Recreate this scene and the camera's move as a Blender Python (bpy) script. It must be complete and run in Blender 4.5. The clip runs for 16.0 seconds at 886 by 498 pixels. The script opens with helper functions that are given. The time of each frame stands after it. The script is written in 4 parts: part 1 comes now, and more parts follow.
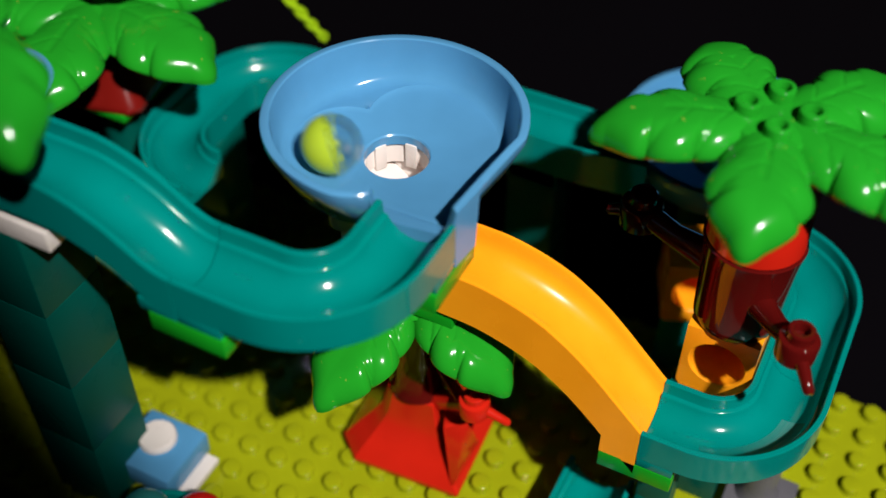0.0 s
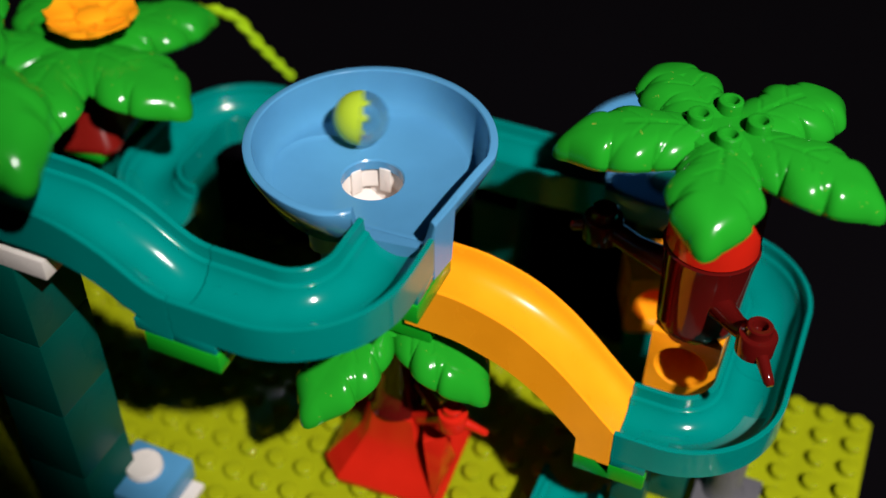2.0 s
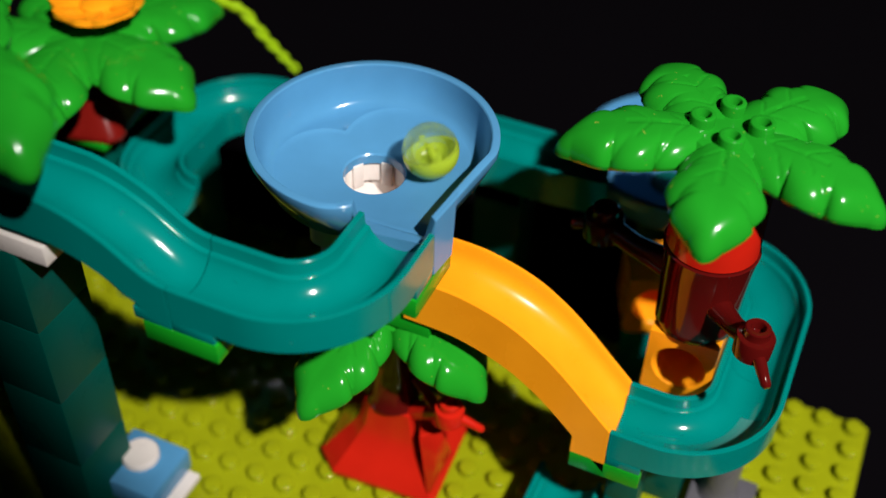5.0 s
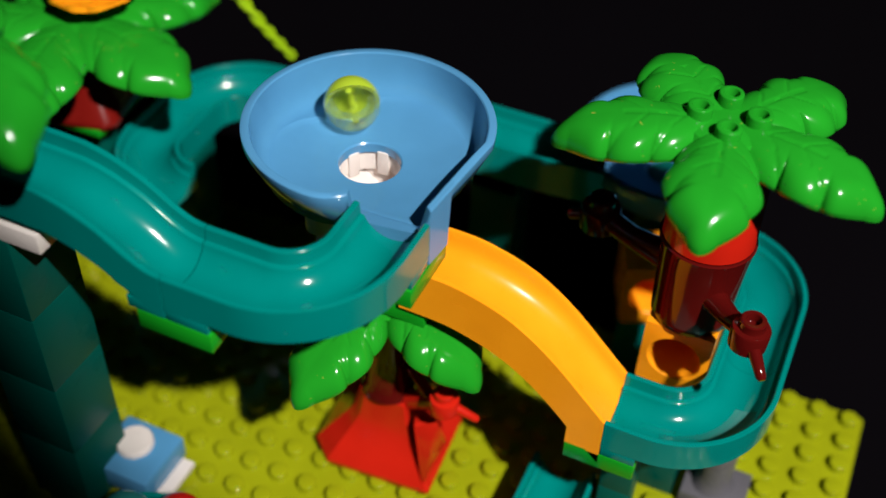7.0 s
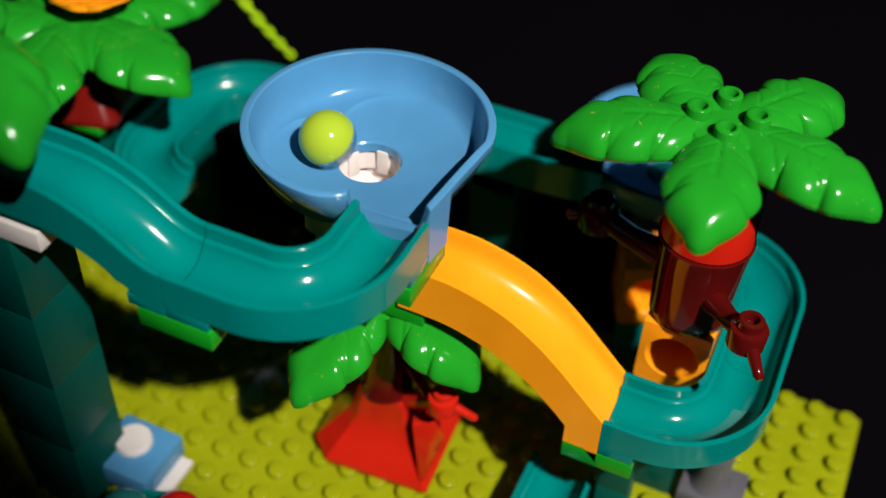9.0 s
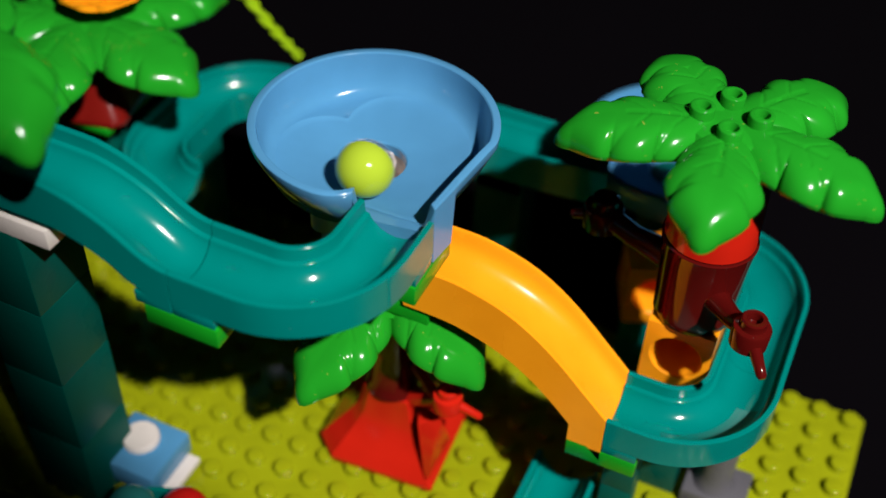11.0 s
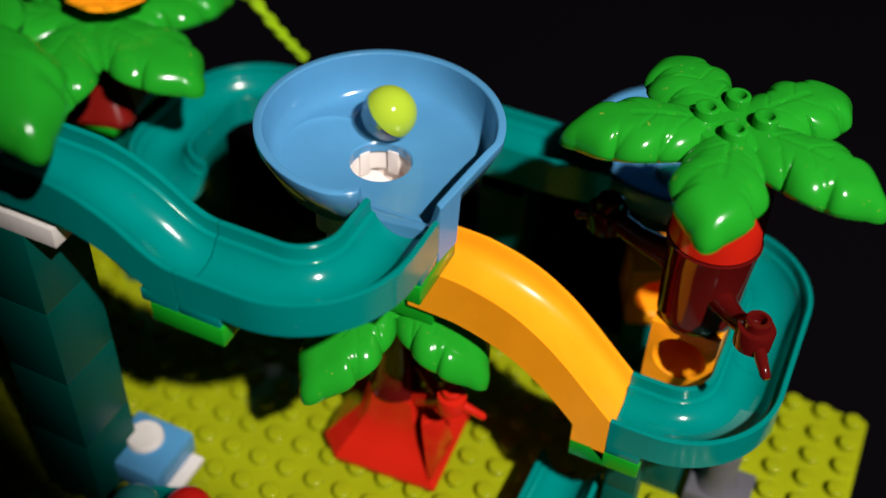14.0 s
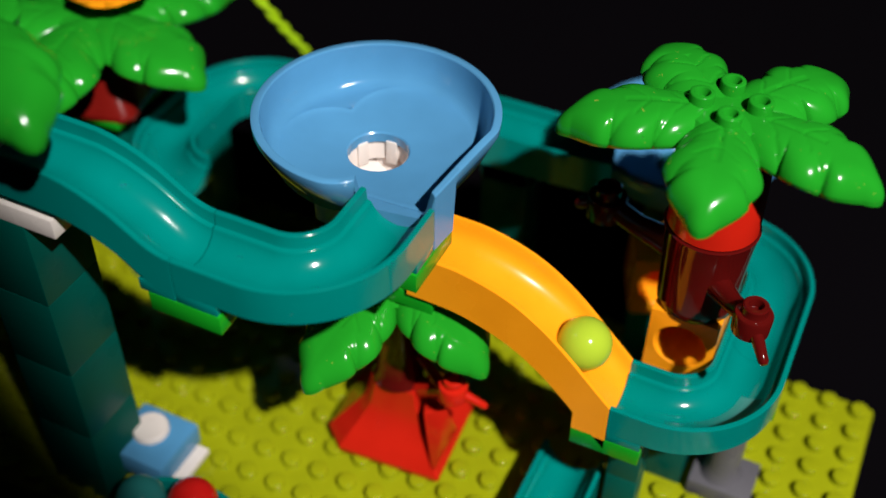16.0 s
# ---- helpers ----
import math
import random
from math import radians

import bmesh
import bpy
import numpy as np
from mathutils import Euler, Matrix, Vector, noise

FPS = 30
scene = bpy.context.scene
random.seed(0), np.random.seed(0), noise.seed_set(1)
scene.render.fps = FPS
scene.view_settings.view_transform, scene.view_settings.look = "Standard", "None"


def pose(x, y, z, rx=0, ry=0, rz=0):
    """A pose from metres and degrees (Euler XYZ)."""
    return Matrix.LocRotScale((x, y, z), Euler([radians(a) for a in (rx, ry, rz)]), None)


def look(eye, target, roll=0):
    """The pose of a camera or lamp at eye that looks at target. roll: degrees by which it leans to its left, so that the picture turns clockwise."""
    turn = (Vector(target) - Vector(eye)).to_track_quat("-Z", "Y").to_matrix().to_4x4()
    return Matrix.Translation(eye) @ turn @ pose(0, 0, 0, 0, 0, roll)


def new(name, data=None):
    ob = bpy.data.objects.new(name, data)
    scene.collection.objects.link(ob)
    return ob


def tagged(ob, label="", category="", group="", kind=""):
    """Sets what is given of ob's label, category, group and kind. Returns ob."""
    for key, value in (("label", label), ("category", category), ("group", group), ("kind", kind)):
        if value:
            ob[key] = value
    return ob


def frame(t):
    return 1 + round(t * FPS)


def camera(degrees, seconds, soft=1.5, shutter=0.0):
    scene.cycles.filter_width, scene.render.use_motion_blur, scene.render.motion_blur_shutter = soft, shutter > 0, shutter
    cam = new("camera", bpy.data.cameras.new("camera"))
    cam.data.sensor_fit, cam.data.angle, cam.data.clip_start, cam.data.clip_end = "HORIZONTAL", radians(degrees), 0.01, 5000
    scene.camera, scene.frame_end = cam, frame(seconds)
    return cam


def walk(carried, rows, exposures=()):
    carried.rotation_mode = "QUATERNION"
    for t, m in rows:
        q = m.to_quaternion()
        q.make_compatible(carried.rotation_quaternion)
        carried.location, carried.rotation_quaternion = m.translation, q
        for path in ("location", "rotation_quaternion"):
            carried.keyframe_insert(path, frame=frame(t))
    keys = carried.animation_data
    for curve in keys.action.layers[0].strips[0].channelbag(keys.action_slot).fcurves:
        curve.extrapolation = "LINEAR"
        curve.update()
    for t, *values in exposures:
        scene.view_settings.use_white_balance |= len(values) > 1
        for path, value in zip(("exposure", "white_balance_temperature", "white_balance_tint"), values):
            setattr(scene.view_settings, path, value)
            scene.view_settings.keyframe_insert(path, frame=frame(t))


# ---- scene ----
cam = camera(42.5, 16.0, shutter=0.3)
PATH = [
    (0, (0.242, -0.26, 0.473), (-0.393, 1.0, -0.945), 0.3),
    (0.5, (0.241, -0.263, 0.474), (-0.386, 1.01, -0.935), 0.4),
    (1, (0.241, -0.278, 0.48), (-0.366, 1.029, -0.907), 0.9),
    (1.5, (0.241, -0.289, 0.481), (-0.346, 1.054, -0.879), 0.7),
    (2, (0.243, -0.29, 0.48), (-0.334, 1.065, -0.872), 0.6),
    (2.5, (0.242, -0.29, 0.479), (-0.331, 1.063, -0.877), 1.0),
    (3, (0.242, -0.292, 0.481), (-0.334, 1.063, -0.872), 1.5),
    (3.5, (0.242, -0.29, 0.48), (-0.337, 1.063, -0.874), 1.6),
    (4, (0.244, -0.291, 0.48), (-0.339, 1.065, -0.87), 1.6),
    (6.5, (0.244, -0.289, 0.479), (-0.325, 1.051, -0.892), 2.1),
    (7, (0.244, -0.288, 0.48), (-0.324, 1.049, -0.894), 2.2),
    (7.5, (0.244, -0.29, 0.481), (-0.319, 1.05, -0.892), 2.3),
    (8, (0.245, -0.289, 0.48), (-0.326, 1.049, -0.892), 2.2),
    (8.5, (0.244, -0.289, 0.48), (-0.322, 1.05, -0.893), 2.4),
    (9, (0.244, -0.29, 0.48), (-0.321, 1.052, -0.892), 2.5),
    (11.5, (0.247, -0.293, 0.482), (-0.334, 1.043, -0.889), 2.2),
    (12, (0.244, -0.294, 0.482), (-0.327, 1.047, -0.887), 2.6),
    (12.5, (0.245, -0.293, 0.482), (-0.333, 1.044, -0.889), 2.4),
    (13, (0.246, -0.295, 0.483), (-0.336, 1.042, -0.886), 2.3),
    (13.5, (0.248, -0.294, 0.482), (-0.342, 1.043, -0.884), 2.2),
    (14, (0.246, -0.295, 0.481), (-0.337, 1.047, -0.884), 2.4),
    (14.5, (0.246, -0.294, 0.479), (-0.338, 1.049, -0.883), 2.4),
    (15, (0.247, -0.295, 0.48), (-0.34, 1.045, -0.884), 2.2),
    (15.5, (0.248, -0.294, 0.479), (-0.342, 1.045, -0.885), 2.1),
    (16, (0.257, -0.295, 0.479), (-0.36, 1.031, -0.886), 0.9),
]
walk(cam, [(t, look(eye, target, roll)) for t, eye, target, roll in PATH])

# ---- light: one hard lamp well behind the camera and to its right in a dark room ----
cam.data.dof.use_dof = True
cam.data.dof.focus_distance = 0.465
cam.data.dof.aperture_fstop = 3.9

LAMP_AT = Vector((1.20, -0.80, 1.81))


def lamp(name, at, target, energy, radius, color, cone, blend):
    data = bpy.data.lights.new(name, "SPOT")
    data.shadow_soft_size, data.energy, data.color = radius, energy, color
    data.spot_size, data.spot_blend = radians(cone), blend
    ob = new(name, data)
    ob.matrix_world = look(at, target)
    return ob


# the edge of its beam crosses the front corner of the base plate
lamp("studio_lamp", LAMP_AT, (0.03, 0.45, 0.0), 315.0, 0.030, (1.0, 0.97, 0.93), 22.7, 0.11)

world = bpy.data.worlds.new("world")
scene.world = world
world.use_nodes = True
world.node_tree.nodes["Background"].inputs[0].default_value = (0.75, 0.8, 1.0, 1)
world.node_tree.nodes["Background"].inputs[1].default_value = 0.002

S = 0.016          # stud pitch
K = 0.0096         # plate height
RIM = 0.0213       # height of a track's rim over its plate


# ---- materials ----
def plastic(name, color, rough=0.12, vary=0.06, bump=0.02, gloss=0.32, sss=0.0, wear_glints=None):
    m = bpy.data.materials.new(name)
    m.use_nodes = True
    nt = m.node_tree
    b = nt.nodes["Principled BSDF"]
    tc = nt.nodes.new("ShaderNodeTexCoord")
    big = nt.nodes.new("ShaderNodeTexNoise")
    big.inputs["Scale"].default_value, big.inputs["Detail"].default_value = 38.0, 4.0
    fine = nt.nodes.new("ShaderNodeTexNoise")
    fine.inputs["Scale"].default_value, fine.inputs["Detail"].default_value = 900.0, 3.0
    nt.links.new(tc.outputs["Object"], big.inputs["Vector"])
    nt.links.new(tc.outputs["Object"], fine.inputs["Vector"])
    ramp = nt.nodes.new("ShaderNodeValToRGB")
    ramp.color_ramp.elements[0].position, ramp.color_ramp.elements[1].position = 0.3, 0.7
    ramp.color_ramp.elements[0].color = (*[c * (1 - vary) for c in color], 1)
    ramp.color_ramp.elements[1].color = (*[min(1, c * (1 + vary)) for c in color], 1)
    nt.links.new(big.outputs["Fac"], ramp.inputs["Fac"])
    color_out = ramp.outputs["Color"]
    if wear_glints:
        # small flecks: rubbed spots on the teal, painted glints on the leaf green
        tint, low, scale = wear_glints
        fl = nt.nodes.new("ShaderNodeTexNoise")
        fl.inputs["Scale"].default_value, fl.inputs["Detail"].default_value = scale, 5.0
        fl.inputs["Distortion"].default_value = 0.6
        nt.links.new(tc.outputs["Object"], fl.inputs["Vector"])
        cut = nt.nodes.new("ShaderNodeMapRange")
        cut.inputs["From Min"].default_value, cut.inputs["From Max"].default_value = low, low + 0.05
        cut.inputs["To Max"].default_value = 0.6
        nt.links.new(fl.outputs["Fac"], cut.inputs["Value"])
        mix = nt.nodes.new("ShaderNodeMix")
        mix.data_type = "RGBA"
        nt.links.new(cut.outputs["Result"], mix.inputs[0])
        nt.links.new(color_out, mix.inputs[6])
        mix.inputs[7].default_value = (*tint, 1)
        color_out = mix.outputs[2]
    nt.links.new(color_out, b.inputs["Base Color"])
    rr = nt.nodes.new("ShaderNodeMapRange")
    rr.inputs["From Min"].default_value, rr.inputs["From Max"].default_value = 0.35, 0.75
    rr.inputs["To Min"].default_value, rr.inputs["To Max"].default_value = rough * 0.85, rough * 1.5
    nt.links.new(big.outputs["Fac"], rr.inputs["Value"])
    nt.links.new(rr.outputs["Result"], b.inputs["Roughness"])
    bp = nt.nodes.new("ShaderNodeBump")
    bp.inputs["Strength"].default_value, bp.inputs["Distance"].default_value = bump, 0.0004
    nt.links.new(fine.outputs["Fac"], bp.inputs["Height"])
    nt.links.new(bp.outputs["Normal"], b.inputs["Normal"])
    b.inputs["IOR"].default_value = 1.5
    b.inputs["Specular IOR Level"].default_value = gloss
    if sss:
        b.inputs["Subsurface Weight"].default_value = sss
        b.inputs["Subsurface Radius"].default_value = (0.004, 0.004, 0.004)
        b.inputs["Subsurface Scale"].default_value = 0.5
    return m


TEAL = plastic("teal_plastic", (0, 0.18095, 0.15785), wear_glints=((0.16, 0.30, 0.26), 0.72, 130.0))
SCUFF = plastic("scuffed_teal_plastic", (0.12, 0.30, 0.265), 0.2, gloss=0.5)
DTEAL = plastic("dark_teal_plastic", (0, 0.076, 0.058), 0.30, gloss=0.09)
BLUE = plastic("blue_plastic", (0.07546, 0.2541, 0.462), 0.14)
# the tan flecks put warm reflected glints into the leaf colour
GREEN = plastic("leaf_green_plastic", (0.012, 0.258, 0.014), 0.15, gloss=0.24, wear_glints=((0.45, 0.36, 0.06), 0.70, 300.0))
PGREEN = plastic("plate_green_plastic", (0.006, 0.27, 0.012), 0.18)
LIME = plastic("lime_plastic", (0.268, 0.292, 0.005), 0.12, gloss=0.34)
ORANGE = plastic("orange_plastic", (0.97, 0.325, 0.008), 0.27, gloss=0.26)
RED = plastic("red_plastic", (0.5, 0.013, 0.005), 0.16)
MAROON = plastic("dark_red_plastic", (0.078, 0.0036, 0.0030), 0.07, gloss=0.40)
# the red plastic deepened, with the shade under the far palm put into its colour
SHADEDRED = plastic("shaded_red_plastic", (0.15, 0.006, 0.004), 0.2)
WHITE = plastic("white_plastic", (0.7, 0.63, 0.59), 0.25)
GREY = plastic("grey_plastic", (0.1, 0.095, 0.108), 0.3)
BALLGREEN = plastic("marble_lime_plastic", (0.37, 0.50, 0.030), 0.12, 0.02)
VINE = plastic("vine_lime_plastic", (0.3, 0.48, 0.006), 0.3)
BALLTEAL = plastic("marble_teal_plastic", (0.03, 0.25, 0.24), 0.14, 0.02)
BALLRED = plastic("marble_red_plastic", (0.62, 0.012, 0.010), 0.14, 0.02)


def clear_plastic():
    m = bpy.data.materials.new("clear_plastic")
    m.use_nodes = True
    b = m.node_tree.nodes["Principled BSDF"]
    b.inputs["Base Color"].default_value = (0.96, 0.98, 1.0, 1)
    b.inputs["Roughness"].default_value = 0.02
    b.inputs["Transmission Weight"].default_value = 1.0
    b.inputs["IOR"].default_value = 1.45
    # a thin shell hardly bends what passes straight through it
    nt = m.node_tree
    thin = nt.nodes.new("ShaderNodeBsdfTransparent")
    mix = nt.nodes.new("ShaderNodeMixShader")
    mix.inputs[0].default_value = 0.42
    nt.links.new(thin.outputs[0], mix.inputs[1])
    nt.links.new(b.outputs[0], mix.inputs[2])
    nt.links.new(mix.outputs[0], nt.nodes["Material Output"].inputs["Surface"])
    return m


CLEAR = clear_plastic()


def cloth(name, color):
    m = bpy.data.materials.new(name)
    m.use_nodes = True
    nt = m.node_tree
    b = nt.nodes["Principled BSDF"]
    tc = nt.nodes.new("ShaderNodeTexCoord")
    n = nt.nodes.new("ShaderNodeTexNoise")
    n.inputs["Scale"].default_value, n.inputs["Detail"].default_value = 3.0, 5.0
    w = nt.nodes.new("ShaderNodeTexNoise")
    w.inputs["Scale"].default_value = 700.0
    nt.links.new(tc.outputs["Object"], n.inputs["Vector"])
    nt.links.new(tc.outputs["Object"], w.inputs["Vector"])
    ramp = nt.nodes.new("ShaderNodeValToRGB")
    ramp.color_ramp.elements[0].color = (*[c * 0.7 for c in color], 1)
    ramp.color_ramp.elements[1].color = (*[c * 1.3 for c in color], 1)
    nt.links.new(n.outputs["Fac"], ramp.inputs["Fac"])
    nt.links.new(ramp.outputs["Color"], b.inputs["Base Color"])
    b.inputs["Roughness"].default_value = 0.95
    b.inputs["Specular IOR Level"].default_value = 0.03
    bp = nt.nodes.new("ShaderNodeBump")
    bp.inputs["Strength"].default_value, bp.inputs["Distance"].default_value = 0.3, 0.0006
    nt.links.new(w.outputs["Fac"], bp.inputs["Height"])
    nt.links.new(bp.outputs["Normal"], b.inputs["Normal"])
    return m


BLACK = cloth("black_cloth", (0.0018, 0.0013, 0.0021))


# ---- mesh helpers ----
def link(name, bm, material, parent=None, label="", smooth=True, angle=35):
    bmesh.ops.recalc_face_normals(bm, faces=bm.faces)
    me = bpy.data.meshes.new(name)
    bm.to_mesh(me)
    bm.free()
    me.materials.append(material)
    if smooth:
        me.polygons.foreach_set("use_smooth", [True] * len(me.polygons))
        me.set_sharp_from_angle(angle=radians(angle))
    ob = new(name, me)
    if parent is not None:
        ob.parent = parent
    if label:
        ob["label"] = label
    return ob


def part(name, bm, material, parent, label="", angle=35):
    return link(name, bm, material, parent, label, True, angle)


def thing(name, at=(0, 0, 0), label="", category="", group="", kind=""):
    ob = new(name)
    ob.matrix_basis = pose(*at)
    return tagged(ob, label, category, group, kind)


def box_bm(x0, y0, z0, x1, y1, z1, bevel=0.0005, segments=2):
    bm = bmesh.new()
    bmesh.ops.create_cube(bm, size=1.0)
    for v in bm.verts:
        v.co = Vector((x0 if v.co.x < 0 else x1, y0 if v.co.y < 0 else y1, z0 if v.co.z < 0 else z1))
    if bevel:
        bmesh.ops.bevel(bm, geom=bm.edges[:], offset=bevel, segments=segments, profile=0.5, affect="EDGES")
    return bm


def lathe(bm, profile, n=40, at=(0, 0, 0), axis=None):
    """Turns a closed or open (radius, height) profile round the z axis, or round the matrix given."""
    m = axis if axis is not None else Matrix.Translation(at)
    rings = []
    for r, z in profile:
        if r < 1e-6:
            rings.append([bm.verts.new(m @ Vector((0, 0, z)))])
        else:
            rings.append([bm.verts.new(m @ Vector((r * math.cos(2 * math.pi * i / n), r * math.sin(2 * math.pi * i / n), z))) for i in range(n)])
    for a, b in zip(rings, rings[1:]):
        for i in range(n):
            j = (i + 1) % n
            if len(a) == 1 and len(b) == 1:
                continue
            if len(a) == 1:
                bm.faces.new((a[0], b[i], b[j]))
            elif len(b) == 1:
                bm.faces.new((a[i], a[j], b[0]))
            else:
                bm.faces.new((a[i], a[j], b[j], b[i]))
    return bm


def stud_profile(r=0.0047, h=0.0045, hollow=True):
    e = 0.0007
    p = [(r, -0.0006), (r, h - e), (r - e * 0.13, h - e * 0.5), (r - e * 0.5, h - e * 0.13), (r - e, h)]
    if hollow:
        p += [(r * 0.66, h), (r * 0.62, h - e * 0.5), (r * 0.58, h * 0.25), (0, h * 0.25)]
    else:
        p += [(0, h)]
    return p


def strip_section(tops, low):
    """A closed section: the top line from side to side, and a bottom line under it."""
    return [(u, v) for u, v in tops] + [(u, low) for u, v in reversed(tops)]


def skin(bm, rings):
    """Joins rings made by strip_section, and closes both ends."""
    n = len(rings[0])
    for a, b in zip(rings, rings[1:]):
        for i in range(n):
            j = (i + 1) % n
            bm.faces.new((a[i], a[j], b[j], b[i]))
    for ring in (rings[0], rings[-1]):
        for i in range(n // 2 - 1):
            bm.faces.new((ring[i], ring[i + 1], ring[n - 2 - i], ring[n - 1 - i]))
    return bm


def sweep(bm, section, frames):
    """Carries a section of (sideways, up) along frames of (point, sideways vector, up vector)."""
    return skin(bm, [[bm.verts.new(p + s * u + up * v) for u, v in section] for p, s, up in frames])


def tube(bm, points, radii, n=12):
    """A round bar along points, closed at both ends."""
    pts = [Vector(p) for p in points]
    rings = []
    for i, p in enumerate(pts):
        d = (pts[min(i + 1, len(pts) - 1)] - pts[max(i - 1, 0)]).normalized()
        a = d.cross(Vector((0.13, 0.21, 0.97))).normalized()
        b = d.cross(a)
        rings.append([bm.verts.new(p + (a * math.cos(2 * math.pi * k / n) + b * math.sin(2 * math.pi * k / n)) * radii[i]) for k in range(n)])
    for a, b in zip(rings, rings[1:]):
        for k in range(n):
            bm.faces.new((a[k], a[(k + 1) % n], b[(k + 1) % n], b[k]))
    bm.faces.new(rings[0])
    bm.faces.new(rings[-1])
    return bm


# channel section: half width 1 stud, rim at height 0
HALF = [(1.0, -0.0004), (0.98, 0.0), (0.87, 0.0), (0.845, -0.0004), (0.825, -0.0048), (0.81, -0.0056), (0.725, -0.0060), (0.700, -0.0064),
        (0.690, -0.0073), (0.60, -0.0094), (0.42, -0.0121), (0.22, -0.0135), (0.0, -0.0140)]


def channel_top(scale=1.0):
    right = [(u * S * scale, v) for u, v in HALF]
    left = [(-u * S * scale, v) for u, v in reversed(HALF[:-1])]
    return right + left


SLIDE_HALF = [(1.0, -0.0004), (0.985, 0.0), (0.895, 0.0), (0.875, -0.0006), (0.845, -0.0034), (0.80, -0.0062), (0.72, -0.0086), (0.60, -0.0104), (0.42, -0.0118), (0.22, -0.0124), (0.0, -0.0126)]


def slide_top():
    right = [(u * S, v) for u, v in SLIDE_HALF]
    return right + [(-u * S, v) for u, v in reversed(SLIDE_HALF[:-1])]


def channel(height=RIM):
    return strip_section(channel_top(), -height)


def plan_frames(pts):
    """Frames of an upright track along points (x, y, z) in metres."""
    pts = [Vector(p) for p in pts]
    out = []
    for i, p in enumerate(pts):
        d = pts[min(i + 1, len(pts) - 1)] - pts[max(i - 1, 0)]
        d = Vector((d.x, d.y, 0)).normalized()
        out.append((p, Vector((d.y, -d.x, 0)), Vector((0, 0, 1))))
    return out


def arc(cx, cy, r, a0, a1, z, n=20):
    return [((cx + r * math.cos(radians(a0 + (a1 - a0) * i / n))) * S, (cy + r * math.sin(radians(a0 + (a1 - a0) * i / n))) * S, z) for i in range(n + 1)]


def track(name, pts, material, label, feet=(), height=0.0160):
    """A track along points at rim height; feet: boxes (x0, y0, z0, x1, y1) in studs and metres that reach down to a plate."""
    t = thing(name, (0, 0, 0), label, "marble track", "teal track pieces")
    part("channel", sweep(bmesh.new(), channel(height), plan_frames(pts)), material, t)
    top = pts[0][2]
    for x0, y0, z0, x1, y1 in feet:
        part("foot", box_bm(x0 * S, y0 * S, z0 + 0.0001, x1 * S, y1 * S, top - 0.0155, 0.0004), material, t)
    return t


# ---- setting ----
def setting():
    bm = bmesh.new()
    bmesh.ops.create_grid(bm, x_segments=40, y_segments=40, size=3.0)
    for v in bm.verts:
        v.co.z = 0.0015 * noise.noise(v.co * 3.0) - 0.0125
    tagged(link("ground", bm, BLACK), "black cloth spread on the table", "table cloth", kind="structure")
    bm = bmesh.new()
    n, m = 60, 20
    grid = [[bm.verts.new((-3 + 6 * i / n, 0.9 + 0.025 * math.sin(i * 1.3) + 0.02 * noise.noise(Vector((i * 0.4, j * 0.2, 0))), -0.02 + 2.5 * j / m)) for i in range(n + 1)] for j in range(m + 1)]
    for j in range(m):
        for i in range(n):
            bm.faces.new((grid[j][i], grid[j][i + 1], grid[j + 1][i + 1], grid[j + 1][i]))
    bmesh.ops.solidify(bm, geom=bm.faces[:], thickness=0.004)
    tagged(link("backdrop", bm, BLACK), "black cloth hung behind the toy", "backdrop", kind="structure")


setting()


def base_plate():
    x0, x1, y0, y1 = -13, 19, -5, 10
    t = thing("base_plate", (0, 0, 0), "lime green studded building base plate on black cloth", "base plate")
    part("plate", box_bm(x0 * S, y0 * S, -0.011, x1 * S, y1 * S, 0.0, 0.003, 3), LIME, t)
    prof = stud_profile(hollow=False)
    n = 16
    verts, faces = [], []
    for i in range(x0, x1):
        for j in range(y0, y1):
            base = len(verts)
            cx, cy = (i + 0.5) * S, (j + 0.5) * S
            for r, z in prof[:-1]:
                for k in range(n):
                    verts.append((cx + r * math.cos(2 * math.pi * k / n), cy + r * math.sin(2 * math.pi * k / n), z))
            for q in range(len(prof) - 2):
                for k in range(n):
                    a, b = base + q * n + k, base + q * n + (k + 1) % n
                    faces.append((a, b, b + n, a + n))
            top = base + (len(prof) - 2) * n
            faces.append(tuple(range(top, top + n)))
    me = bpy.data.meshes.new("studs")
    me.from_pydata(verts, [], faces)
    me.materials.append(LIME)
    me.polygons.foreach_set("use_smooth", [True] * len(me.polygons))
    me.set_sharp_from_angle(angle=radians(62))
    ob = new("studs", me)
    ob.parent = t
    tagged(ob, kind="stuff")


base_plate()


